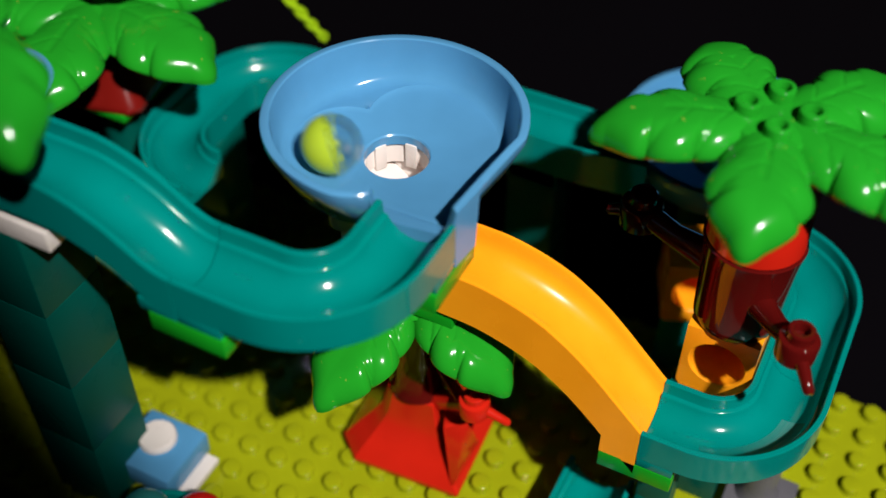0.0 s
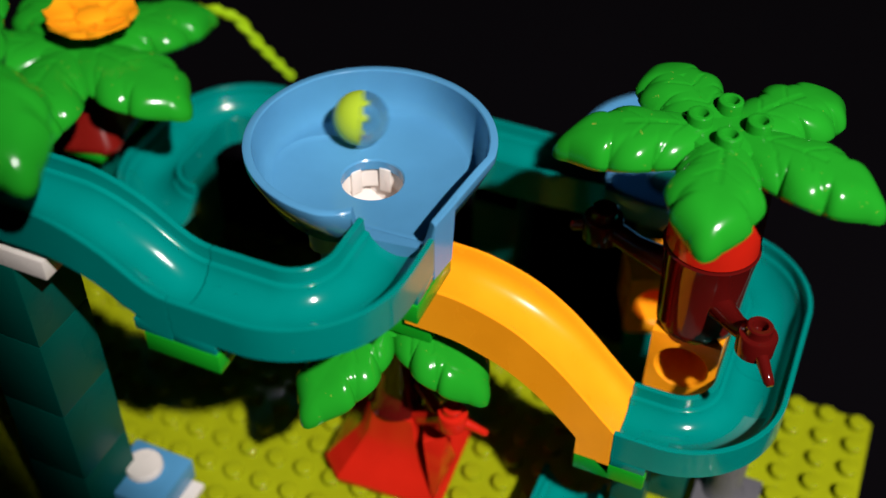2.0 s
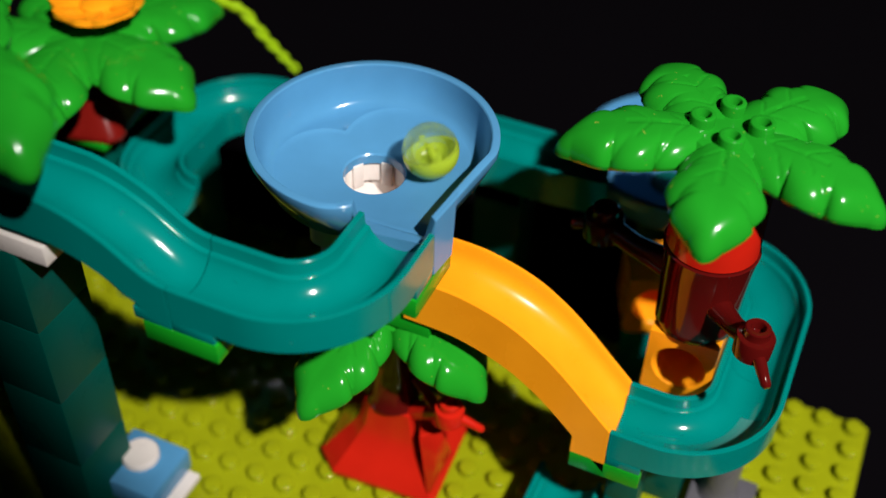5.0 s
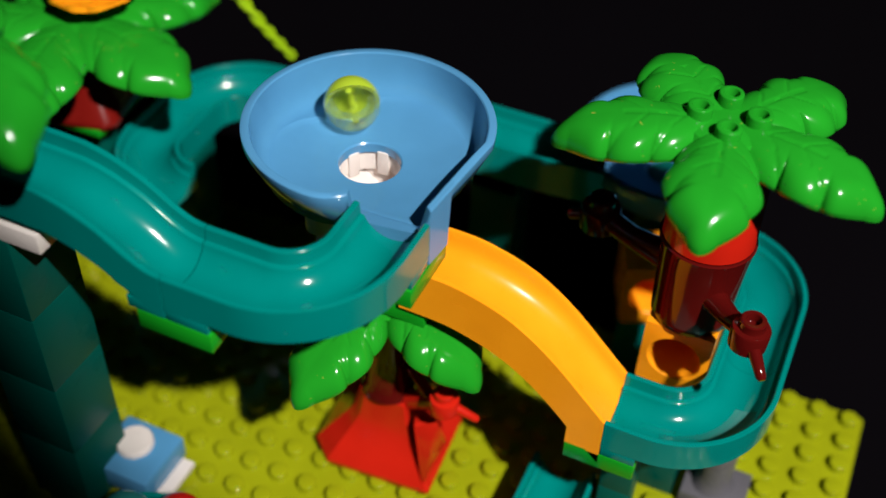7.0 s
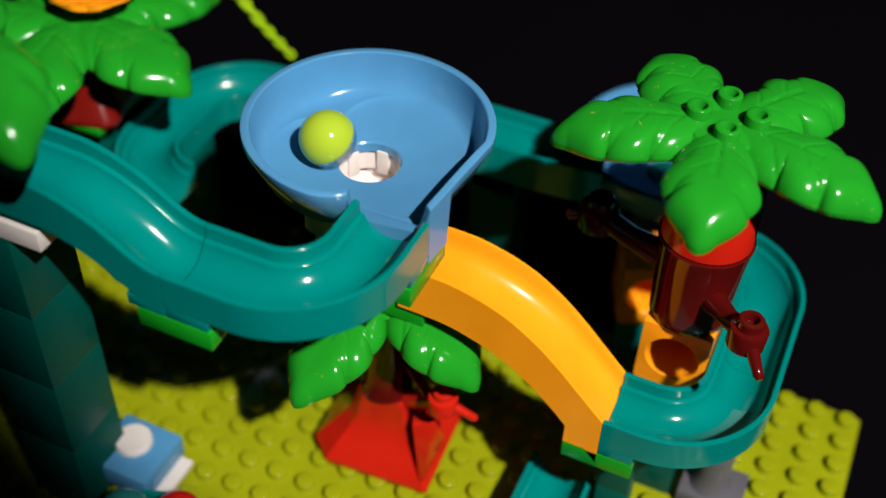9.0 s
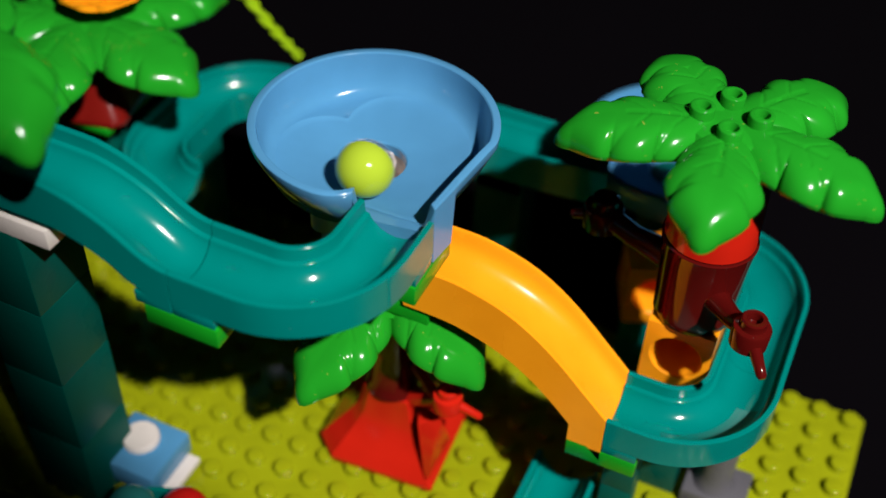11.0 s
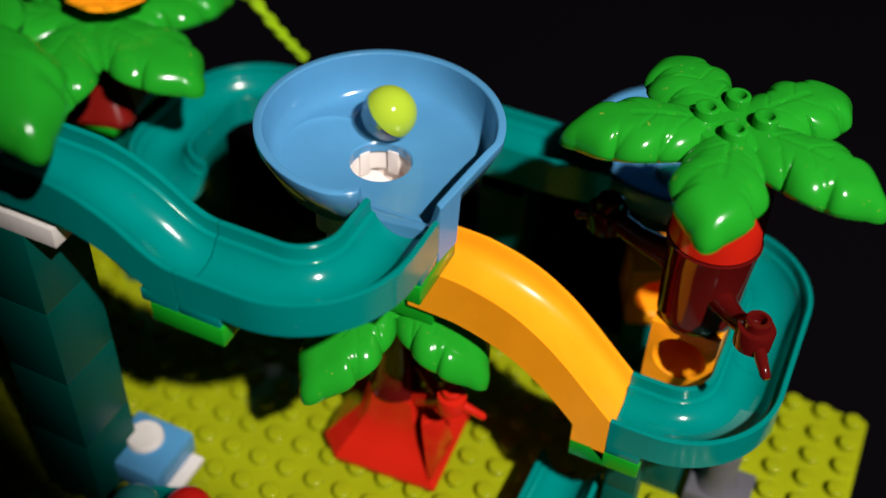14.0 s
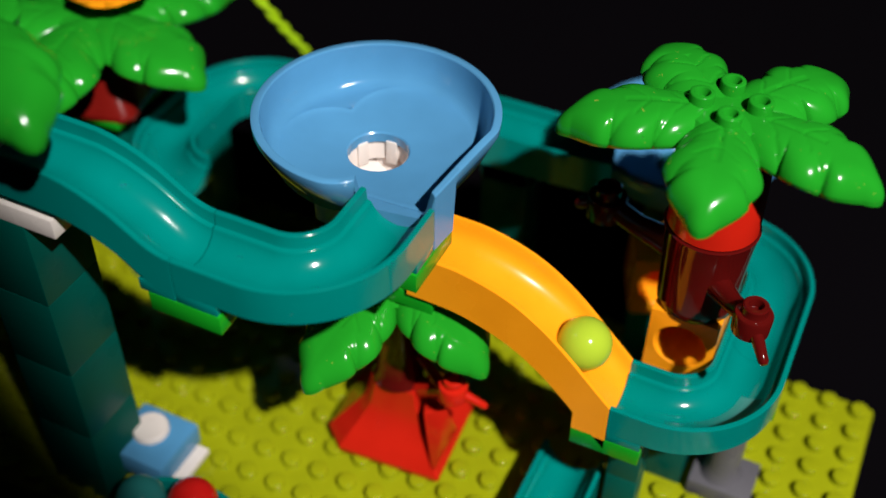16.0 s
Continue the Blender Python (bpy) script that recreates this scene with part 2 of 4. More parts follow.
# ---- tracks ----
def tracks():
    r18, r8, r10 = 18 * K + RIM, 8 * K + RIM, 10 * K + RIM
    # curve that leads into the bowl
    pts = [(2.635 * S, -3.25 * S, r18), (3.4 * S, -3.25 * S, r18)] + arc(4.25, -1.25, 2.0, -90, 0, r18, 22) + [(6.25 * S, -0.6 * S, r18), (6.25 * S, -0.01 * S, r18)]
    track("curved_track", pts, TEAL, "glossy teal plastic curved marble track running into the blue bowl", [(2.63, -4.245, 18 * K, 3.75, -2.255), (5.255, -0.95, 18 * K, 7.245, -0.03)])
    # ramp that comes down to it
    rows = [(2.6, 12.135), (2.45, 12.15), (2.25, 12.20), (2.05, 12.285), (1.8, 12.435), (1.5, 12.655), (1.1, 12.93), (0.7, 13.13), (0.3, 13.3), (-0.1, 13.42), (-0.5, 13.5), (-1.2, 13.52), (-2.2, 13.52), (-3.0, 13.52)]
    t = thing("ramp_track", (0, 0, 0), "glossy teal plastic sloping marble track on a white plate", "marble track", "teal track pieces")
    sec = channel(0.0195)
    part("channel", sweep(bmesh.new(), sec, plan_frames([(x * S, -3.25 * S, z * S) for x, z in rows])), TEAL, t)
    part("foot", box_bm(1.58 * S, -4.245 * S, 18 * K, 2.595 * S, -2.255 * S, 18 * K + 0.0058, 0.0004), TEAL, t)
    # lower track after the slide, in two pieces
    a = [(12.0 * S, 2 * S, r8), (13.0 * S, 2 * S, r8)] + arc(13, 4, 2, -90, 0, r8, 22)[1:] + [(15 * S, 4.6 * S, r8), (15 * S, 5.2 * S, r8)]
    track("curved_track", a, TEAL, "glossy teal plastic curved marble track at the foot of the slide", [(12.01, 1.005, 8 * K, 12.98, 2.995), (14.005, 4.25, 8 * K, 15.995, 5.15)])
    b = [(15 * S, 5.215 * S, r8), (15 * S, 6.4 * S, r8), (15 * S, 7.5 * S, r8)] + arc(13, 7.5, 2, 0, 84, r8, 22)[1:]
    track("curved_track", b, TEAL, "glossy teal plastic curved marble track behind the palm tree", [(14.005, 5.25, 8 * K, 15.995, 6.15), (13.2, 8.7, 8 * K, 14.4, 10.0)])
    lower = bpy.data.objects["curved_track.001"]
    bm = bmesh.new()
    line = [(u, next(v0 + (v1 - v0) * (u - u0) / (u1 - u0) for (u1, v1), (u0, v0) in zip(HALF, HALF[1:]) if u0 <= u <= u1)) for u in (0.02, 0.14, 0.26, 0.38, 0.50, 0.60)]
    for i in range(62):
        th = radians(-80 + 1.2 * i)
        for (ua, va), (ub, vb) in zip(line, line[1:]):
            quad = []
            for u, v, side, up in ((ua, va, -1, -0.0002), (ua, va, 1, -0.0002), (ub, vb, 1, -0.0002), (ub, vb, -1, -0.0002), (ua, va, 0, 0.00032), (ub, vb, 0, 0.00032)):
                r = (2 + u) * S
                quad.append(bm.verts.new((13 * S + r * math.cos(th) - side * 0.00011 * math.sin(th), 4 * S + r * math.sin(th) + side * 0.00011 * math.cos(th), r8 + v + up)))
            bm.faces.new((quad[0], quad[4], quad[5], quad[3]))
            bm.faces.new((quad[4], quad[1], quad[2], quad[5]))
            bm.faces.new((quad[0], quad[3], quad[2], quad[1]))
    tagged(part("ribs", bm, SCUFF, lower, "fine raised ribs scuffed pale"), kind="stuff")
    # far track: a loop and a straight
    c = arc(-2.75, 5.2, 2, 270, 180, r10, 20) + arc(-2.75, 7.0, 2, 180, 90, r10, 20) + [(-1.0 * S, 9.0 * S, r10), (0.6 * S, 9.0 * S, r10)]
    track("curved_track", c, TEAL, "teal plastic curved marble track in the shade at the back", [(-5.4, 5.4, 10 * K, -3.9, 6.9)])
    d = [(0.615 * S, 9 * S, r10), (2.4 * S, 9 * S, r10 + 0.006), (4.0 * S, 9 * S, 0.133), (7.2 * S, 9 * S, 0.133), (9.0 * S, 9.4 * S, 0.130)]
    track("straight_track", d, TEAL, "teal plastic straight marble track leading to the far bowl", [(5.0, 8.2, 0.1115, 6.6, 9.8)], height=0.0205)
    # track lying on the base plate
    e = [(10.8 * S, 2.7 * S, RIM + 0.0046), (10.8 * S, -2.0 * S, RIM + 0.0046), (10.8 * S, -7.0 * S, RIM + 0.0046)]
    track("straight_track", e, TEAL, "teal plastic straight marble track lying on the base plate", [(9.805, 1.6, 0.0045, 11.795, 2.65), (9.805, -4.9, 0.0045, 11.795, -3.9)], height=0.0165)
    f = arc(1.5, -6.75, 2.45, 130, 10, 0.0260, 24)
    track("curved_track", f, TEAL, "teal plastic curved tray track that holds two marbles", height=0.0213)


tracks()


def slide():
    t = thing("slide", (0, 0, 0), "glossy orange plastic slide arching down from the bowl", "slide")
    up = [(5.95, 0.149), (6.8, 0.149), (7.4, 0.1485), (8.0, 0.1465), (8.6, 0.1435), (9.2, 0.139), (9.8, 0.1325), (10.3, 0.1258), (10.8, 0.1180), (11.2, 0.1112), (11.6, 0.1045), (11.99, 0.0980)]
    pts = [Vector((x * S, 2 * S, z)) for x, z in up]
    dense = []
    for i in range(len(pts) - 1):
        a, b = pts[max(i - 1, 0)], pts[i]
        c, d = pts[i + 1], pts[min(i + 2, len(pts) - 1)]
        for k in range(3):
            u = k / 3
            dense.append(0.5 * ((2 * b) + (c - a) * u + (2 * a - 5 * b + 4 * c - d) * u * u + (3 * b - a - 3 * c + d) * u ** 3))
    dense.append(pts[-1])
    bm = bmesh.new()
    rings = []
    n = len(dense)
    tops = slide_top()
    for i, p in enumerate(dense):
        low = p.z - 0.0240 - 0.0035 * min(1, i / n * 1.2)
        rings.append([bm.verts.new((p.x, p.y - u, p.z + v)) for u, v in tops] + [bm.verts.new((p.x, p.y - u, low)) for u, v in reversed(tops)])
    skin(bm, rings)
    part("channel", bm, ORANGE, t, angle=28)
    bm = bmesh.new()
    cols = []
    for x, z in ((11.0, 0.1145), (11.35, 0.1087), (11.7, 0.1028), (11.985, 0.0981)):
        cols.append([(x * S, z - 0.016), (x * S, 8 * K + 0.0001)])
    grid = [[[bm.verts.new((x, y, z)) for y in (1.003 * S, 2.997 * S)] for x, z in c] for c in cols]
    for a, b in zip(grid, grid[1:]):
        bm.faces.new((a[0][0], b[0][0], b[0][1], a[0][1]))
        bm.faces.new((a[1][0], a[1][1], b[1][1], b[1][0]))
        for y in (0, 1):
            bm.faces.new((a[0][y], a[1][y], b[1][y], b[0][y]))
    for c in (grid[0], grid[-1]):
        bm.faces.new((c[0][0], c[0][1], c[1][1], c[1][0]))
    part("foot", bm, ORANGE, t, angle=28)


slide()


# ---- bowl ----
BC = Vector((0.0700, 0.0400, 0.0))
BR = 0.0518
HOLE = 0.0131


def bowl_floor(r):
    """Height of the bowl's floor over its hole, by the distance from the axis."""
    return 0.0068 * max(0.0, (r - HOLE) / (BR - HOLE)) ** 1.25


def bowl(name, at, turn, rim_z, label, inlet=True):
    t = thing(name, (at[0], at[1], rim_z, 0, 0, turn), label, "marble bowl", "blue bowls")
    floor_z = -0.0222
    n = 180
    x_wall, y_end = 0.0462, -0.0400
    bm = bmesh.new()
    cols = []
    for i in range(n):
        a = -70.9 + 360 * (i / n)
        th = radians(a)
        c, s = math.cos(th), math.sin(th)
        R, wall = BR, 1.0
        low = -0.0032
        if inlet and a < 40:
            cand = 0.05021 / max(c - 0.105 * s, 1e-3)
            if a > 0:
                u = a / 40
                R = cand + (BR - cand) * u * u * (3 - 2 * u) if a < 30 else BR
                R = min(R, BR)
            else:
                end = y_end / s if s < 0 else 9.0
                if end < cand:
                    R, wall = end, 0.0
                else:
                    R = cand
            if a < -27:
                low = 18 * K + 0.0002 - rim_z
        if inlet and a > 270:
            R = BR - 0.0060 * ((a - 270) / 19.1) ** 2
        ring = [(R, low), (R, -0.0004), (R - 0.0005, 0.0), (R - 0.0030, 0.0), (R - 0.0035, -0.0005)]
        inner = R - 0.0035
        # the wall runs out into a low ridge that points inwards at the back
        aa = a % 360
        wide = 0.0070 + 0.0130 * max(0.0, 1 - abs(aa - 142) / (50 if aa < 142 else 55)) ** 1.9
        foot_r = inner - wide
        zf = floor_z + bowl_floor(foot_r)
        top = -0.0005
        tail = max(0.0, wide - 0.0070)
        lift = 0.020 * tail / 0.0125
        for d, q in ((0.0004, 0.30), (0.0010, 0.50), (0.0020, 0.70), (0.0033, 0.85), (0.0048, 0.94), (0.0070, 1.0)):
            ring.append((inner - d, top + (zf - top) * min(q, 1.0 - lift)))
        for u in (0.35, 0.7, 0.92):
            ring.append((inner - 0.0070 - tail * u, top + (zf - top) * (1.0 - lift + 0.5 * lift * u)))
        bead = 0.0007 * min(1.0, max(0.0, 1 - abs(aa - 142) / 58) * 4)
        ring.append((foot_r + 0.0003, zf + bead))
        ring.append((foot_r - 0.0006, zf + 0.0001 * bead))
        m = 12
        for k in range(1, m + 1):
            r = foot_r - 0.0010 + (HOLE + 0.0006 - foot_r + 0.0010) * k / m
            ring.append((r, floor_z + bowl_floor(r)))
        ring += [(HOLE, floor_z - 0.0006), (HOLE, floor_z - 0.005), (HOLE + 0.002, floor_z - 0.005)]
        if wall < 0.5:
            ring = [(r, min(z, floor_z + 0.0010 + bowl_floor(r)) if q > 0 else z) for q, (r, z) in enumerate(ring)]
        # underside
        ring += [(R * 0.6, floor_z - 0.0045), (R * 0.85, floor_z + 0.002)]
        cols.append([bm.verts.new((r * c, r * s, z)) for r, z in ring])
    m = len(cols[0])
    for i in range(n):
        a, b = cols[i], cols[(i + 1) % n]
        for k in range(m):
            bm.faces.new((a[k], a[(k + 1) % m], b[(k + 1) % m], b[k]))
    part("dish", bm, BLUE, t, angle=40)
    if inlet:
        base = 18 * K + 0.0002 - rim_z
        part("inlet_base", box_bm(x_wall - 0.0310, y_end + 0.0002, base, x_wall - 0.0045, y_end + 0.0165, floor_z + 0.0008, 0.0004), BLUE, t)
    return t


bowl("marble_bowl", (BC.x, BC.y), 0, 0.2005, "glossy sky blue plastic spiral marble bowl with a central hole")
bowl("marble_bowl", (10.6 * S, 12.15 * S), 0, 0.1180, "sky blue plastic marble bowl shaded by palm leaves", inlet=False)


# ---- plates, blocks and columns ----
def plate(name, x0, y0, k0, x1, y1, k1, material, label, category="plate", studs=False):
    t = thing(name, (0, 0, 0), label, category)
    part("slab", box_bm(x0 * S, y0 * S, k0 * K, x1 * S, y1 * S, k1 * K - 0.0001, 0.0005), material, t)
    if studs:
        for i in range(int(round(x1 - x0))):
            for j in range(int(round(y1 - y0))):
                part("stud", lathe(bmesh.new(), stud_profile(), 24, ((x0 + i + 0.5) * S, (y0 + j + 0.5) * S, k1 * K)), material, t)
    return t


plate("plate", 11, 1, 7, 13, 3, 8, PGREEN, "bright green plastic plate under the foot of the slide")
plate("plate", 1.8, -4.25, 17, 3.8, -2.25, 18, PGREEN, "bright green plastic plate under the teal track joint")
plate("plate", 5.25, -1.0, 17, 7.25, 1.05, 18, PGREEN, "bright green plastic plate joining track and blue bowl")
plate("plate", 4.66, 1.1, 12, 6.66, 3.1, 13, PGREEN, "bright green plastic plate on top of palm leaves")
plate("plate", 14, 4.2, 7, 16, 6.2, 8, PGREEN, "bright green plastic plate under the teal track")
plate("plate", -6.75, -4.25, 19, -0.75, -2.25, 20, WHITE, "long white plastic plate under the ramp track")


def pillar(name, x0, y0, x1, y1, heights, material, label):
    t = thing(name, (0, 0, 0), label, "column")
    for a, b in zip(heights, heights[1:]):
        part("block", box_bm(x0 * S, y0 * S, a + 0.00005, x1 * S, y1 * S, b - 0.00005, 0.0005), material, t)
    return t


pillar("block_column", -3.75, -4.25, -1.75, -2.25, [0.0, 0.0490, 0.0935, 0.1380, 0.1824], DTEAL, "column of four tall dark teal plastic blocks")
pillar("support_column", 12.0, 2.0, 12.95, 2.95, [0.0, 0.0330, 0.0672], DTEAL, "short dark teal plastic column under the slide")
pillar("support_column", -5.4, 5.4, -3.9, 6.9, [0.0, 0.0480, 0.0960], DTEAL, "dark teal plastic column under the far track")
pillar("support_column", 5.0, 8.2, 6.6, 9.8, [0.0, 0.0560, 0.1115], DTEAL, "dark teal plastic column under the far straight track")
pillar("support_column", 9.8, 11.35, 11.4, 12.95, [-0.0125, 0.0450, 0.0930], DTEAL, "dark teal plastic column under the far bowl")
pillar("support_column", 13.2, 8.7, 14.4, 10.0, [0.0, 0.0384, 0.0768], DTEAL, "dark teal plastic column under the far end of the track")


def grey_post():
    t = thing("post", (15 * S, 4.7 * S, 0), "grey plastic round post on a grey plate under the track", "post")
    part("base", box_bm(-0.0135, -0.0125, 0.0, 0.0175, 0.0125, 0.0105, 0.0006), GREY, t)
    part("shaft", lathe(bmesh.new(), [(0, 0.0105), (0.0105, 0.0105), (0.0092, 0.013), (0.0080, 0.020), (0.0080, 0.066), (0.0090, 0.0672), (0, 0.0672)], 32), GREY, t)


grey_post()


def drop_block():
    t = thing("drop_block", (0, 0, 0), "white plastic block with a round shaft under the bowl", "block")
    x0, x1, y0, y1, z0, z1 = 2.9 * S, 5.93 * S, 1.03 * S, 4.03 * S, 0.1250, 0.1745
    zm = 0.1635
    cx, cy = BC.x, BC.y
    bm = bmesh.new()
    n = 48

    def ring(z, r=None):
        out = []
        for i in range(n):
            a = 2 * math.pi * i / n
            c, s = math.cos(a), math.sin(a)
            if r is None:
                q = 1 / max(abs(c) / (x1 - cx if c > 0 else cx - x0), abs(s) / (y1 - cy if s > 0 else cy - y0), 1e-6)
                out.append(bm.verts.new((cx + q * c, cy + q * s, z)))
            else:
                out.append(bm.verts.new((cx + r * c, cy + r * s, z)))
        return out

    loops = [ring(zm), ring(z1), ring(z1, 0.0150), ring(z1 - 0.003, 0.0142), ring(zm, 0.0140)]
    loops.append(loops[0])
    for a, b in zip(loops, loops[1:]):
        for i in range(n):
            bm.faces.new((a[i], a[(i + 1) % n], b[(i + 1) % n], b[i]))
    part("top", bm, WHITE, t)
    part("side", box_bm(x0 + 0.006, y0 + 0.0055, z0, x1, y0 + 0.0095, zm - 0.0001, 0.0003), WHITE, t)
    part("leg", lathe(bmesh.new(), [(0, 0.1500), (0.0058, 0.1500), (0.0066, 0.1508), (0.0066, 0.1634), (0, 0.1634)], 28, (0.0548, 0.0228, 0)), WHITE, t)
    part("side", box_bm(x0 + 0.006, y1 - 0.0095, z0, x1, y1 - 0.0055, zm - 0.0001, 0.0003), WHITE, t)
    part("back", box_bm(x0 + 0.006, y0 + 0.0096, z0, x0 + 0.0095, y1 - 0.0096, zm - 0.0001, 0.0003), WHITE, t)
    wedge = box_bm(x0 + 0.0096, y0 + 0.0096, z0, x1, y1 - 0.0096, 0.1500, 0.0)
    for v in wedge.verts:
        if v.co.z > 0.14:
            v.co.z = 0.1625 if v.co.x < cx else 0.1345
    part("shaft_floor", wedge, WHITE, t)
    # teeth round the mouth of the shaft
    for a in (92, 150, 205, 330):
        b2 = box_bm(0.0123, -0.0026, 0, 0.0146, 0.0026, 0.0120, 0.0004)
        b2.transform(Matrix.Translation((cx, cy, 0.1622)) @ Matrix.Rotation(radians(a), 4, "Z"))
        part("tooth", b2, WHITE, t)


drop_block()


# ---- palm trees ----
def frond(bm, az, length, half, droop):
    """One puffy frond with two scallops a side and a round tip, its edges turned down."""
    ns, nv = 104, 44
    ca, sa = math.cos(radians(az)), math.sin(radians(az))
    cap, marks = 0.62, (0.0, 0.34, 0.62)
    top = []

    def lobe(q):
        """Rounded swell of the scallop at q, nought in the creases."""
        if q >= cap:
            return math.sin(math.pi / 2 * min(1.0, (q - cap) / 0.15)) ** 0.5
        for a, b in zip(marks, marks[1:]):
            if a <= q < b:
                return max(0.0, math.sin(math.pi * (0.10 + 0.90 * (q - a) / (b - a)))) ** 0.5
        return 0.0

    for i in range(ns + 1):
        s = i / ns
        r = 0.006 + (length - 0.006) * s
        tip = max(0.0, (s - cap) / (1 - cap))
        w = half * (0.52 + 0.46 * math.sin(math.pi * min(1, s / 0.90)) ** 0.9)
        w *= max(0.0, 1 - tip ** 2.3) ** 0.56 * (0.77 + 0.23 * lobe(s))
        w = max(w, 0.0002)
        row = []
        for j in range(nv + 1):
            v = math.sin((-1 + 2 * j / nv) * math.pi / 2 * 0.999)
            u = abs(v)
            rho = min(1.0, math.sqrt(tip * tip + (1 - tip * tip) * u * u))
            groove = (1 - lobe(s + 0.17 * (1 - u))) * min(1.0, max(0.0, u - 0.38) * 2.0)
            line = 0.0
            for a in (0.17, 0.40):
                line = max(line, math.exp(-((s - a - 0.20 * u) / 0.007) ** 2)) if 0.02 < u < 0.46 else line
            vein = max(0.0007 * math.exp(-(u / 0.03) ** 2) * (1.0 if 0.16 < s < 0.56 else 0.0), 0.0007 * line)
            k = max(0.0, (rho - 0.46) / 0.54)
            edge = -0.0074 * (1 - math.sqrt(max(0.0, 1 - k * k * 0.995)))
            z = 0.0030 * math.sin(math.pi * min(1, s * 0.95)) - droop * s ** 1.8 - 0.0030 * rho ** 2 + edge - 0.0026 * groove - vein
            row.append((r + 0.22 * u * w * (1 - tip), w * v, z))
        top.append(row)
    vt = [[bm.verts.new((x * ca - y * sa, x * sa + y * ca, z)) for x, y, z in row] for row in top]
    vb = [[bm.verts.new((x * ca - 0.93 * y * sa, x * sa + 0.93 * y * ca, z - 0.0022)) for x, y, z in row] for row in top]
    for i in range(ns):
        for j in range(nv):
            bm.faces.new((vt[i][j], vt[i][j + 1], vt[i + 1][j + 1], vt[i + 1][j]))
            bm.faces.new((vb[i][j], vb[i + 1][j], vb[i + 1][j + 1], vb[i][j + 1]))
    for i in range(ns):
        for j in (0, nv):
            bm.faces.new((vt[i][j], vt[i + 1][j], vb[i + 1][j], vb[i][j]))
    for j in range(nv):
        bm.faces.new((vt[0][j], vt[0][j + 1], vb[0][j + 1], vb[0][j]))
        bm.faces.new((vt[ns][j], vt[ns][j + 1], vb[ns][j + 1], vb[ns][j]))
    return bm


FIVE = ((-83, 0.0620, 0.005), (-12, 0.0660, 0.004), (53, 0.0630, 0.003), (135, 0.0580, 0.003), (-158, 0.0670, 0.004))


def palm_leaf(at, turn, label, studs=True, fronds=FIVE, size=1.0):
    """A crown of fronds round a studded hub; its origin is the top face of the hub."""
    t = thing("palm_leaf", (*at, 0, 0, turn), label, "palm leaf", "palm leaves")
    for az, ln, dr in fronds:
        part("frond", frond(bmesh.new(), az, ln * size, 0.0192 * size, dr), GREEN, t, angle=60)
    part("hub", lathe(bmesh.new(), [(0, 0.0), (0.013, 0.0), (0.0165, -0.0008), (0.018, -0.003), (0.016, -0.008), (0.010, -0.010), (0, -0.010)], 40), GREEN, t)
    if studs:
        for i in (-0.5, 0.5):
            for j in (-0.5, 0.5):
                a = radians(56.5)
                x, y = i * S, j * S
                part("stud", lathe(bmesh.new(), stud_profile(0.0050, 0.0050), 32, (x * math.cos(a) - y * math.sin(a), x * math.sin(a) + y * math.cos(a), 0)), GREEN, t)
    return t


def twig(t, start, knob, point, material, size=1.0):
    """A branch from start to a knob with a stud on top and a small thorn."""
    s, k = Vector(start), Vector(knob)
    mid = s.lerp(k, 0.55) + Vector((0, 0, -0.002))
    part("branch", tube(bmesh.new(), [s, s.lerp(mid, 0.5), mid, mid.lerp(k, 0.6), k], [0.0078 * size, 0.0062 * size, 0.0052 * size, 0.0052 * size, 0.0055 * size], 16), material, t)
    prof = [(0, -0.0090), (0.0070, -0.0088), (0.0090, -0.0072), (0.0094, 0.0030), (0.0088, 0.0042), (0.0066, 0.0048), (0.0064, 0.0054), (0.0063, 0.0088), (0.0056, 0.0096),
            (0.0038, 0.0096), (0.0035, 0.0090), (0.0033, 0.0050), (0, 0.0050)]
    kn = part("knob", lathe(bmesh.new(), [(r * size, z * size) for r, z in prof], 32, k), material, t)
    p = Vector(point)
    d = (p - k)
    part("thorn", tube(bmesh.new(), [k + d * 0.3, k + d * 0.7, k + d * 0.93, p], [0.0034 * size, 0.0028 * size, 0.0026 * size, 0.0016 * size], 12), material, kn)


def right_palm():
    palm_leaf((0.2042, 0.0815, 0.2180), 0, "glossy green plastic palm leaves with four hollow studs")
    t = thing("palm_tree", (0.2080, 0.0800, 0.1152), "glossy dark red plastic palm trunk with two twigs", "palm tree", "palm trees")
    part("stem", lathe(bmesh.new(), [(0, 0), (0.0168, 0), (0.0174, 0.0008), (0.0176, 0.004), (0.0182, 0.020), (0.0192, 0.036), (0.0202, 0.0435), (0.0205, 0.0450), (0.0200, 0.0456), (0, 0.0456)], 40), MAROON, t)
    part("collar", lathe(bmesh.new(), [(0, 0.0458), (0.0190, 0.0458), (0.0196, 0.0464), (0.0188, 0.074), (0.0125, 0.0915), (0, 0.0922)], 40), RED, t)
    twig(t, (0.008, -0.010, 0.022), (0.0285, -0.0345, 0.0320), (0.0385, -0.0490, 0.0235), MAROON, 0.86)
    twig(t, (-0.012, 0.004, 0.022), (-0.0510, 0.0180, 0.0230), (-0.066, 0.019, 0.016), MAROON)


right_palm()


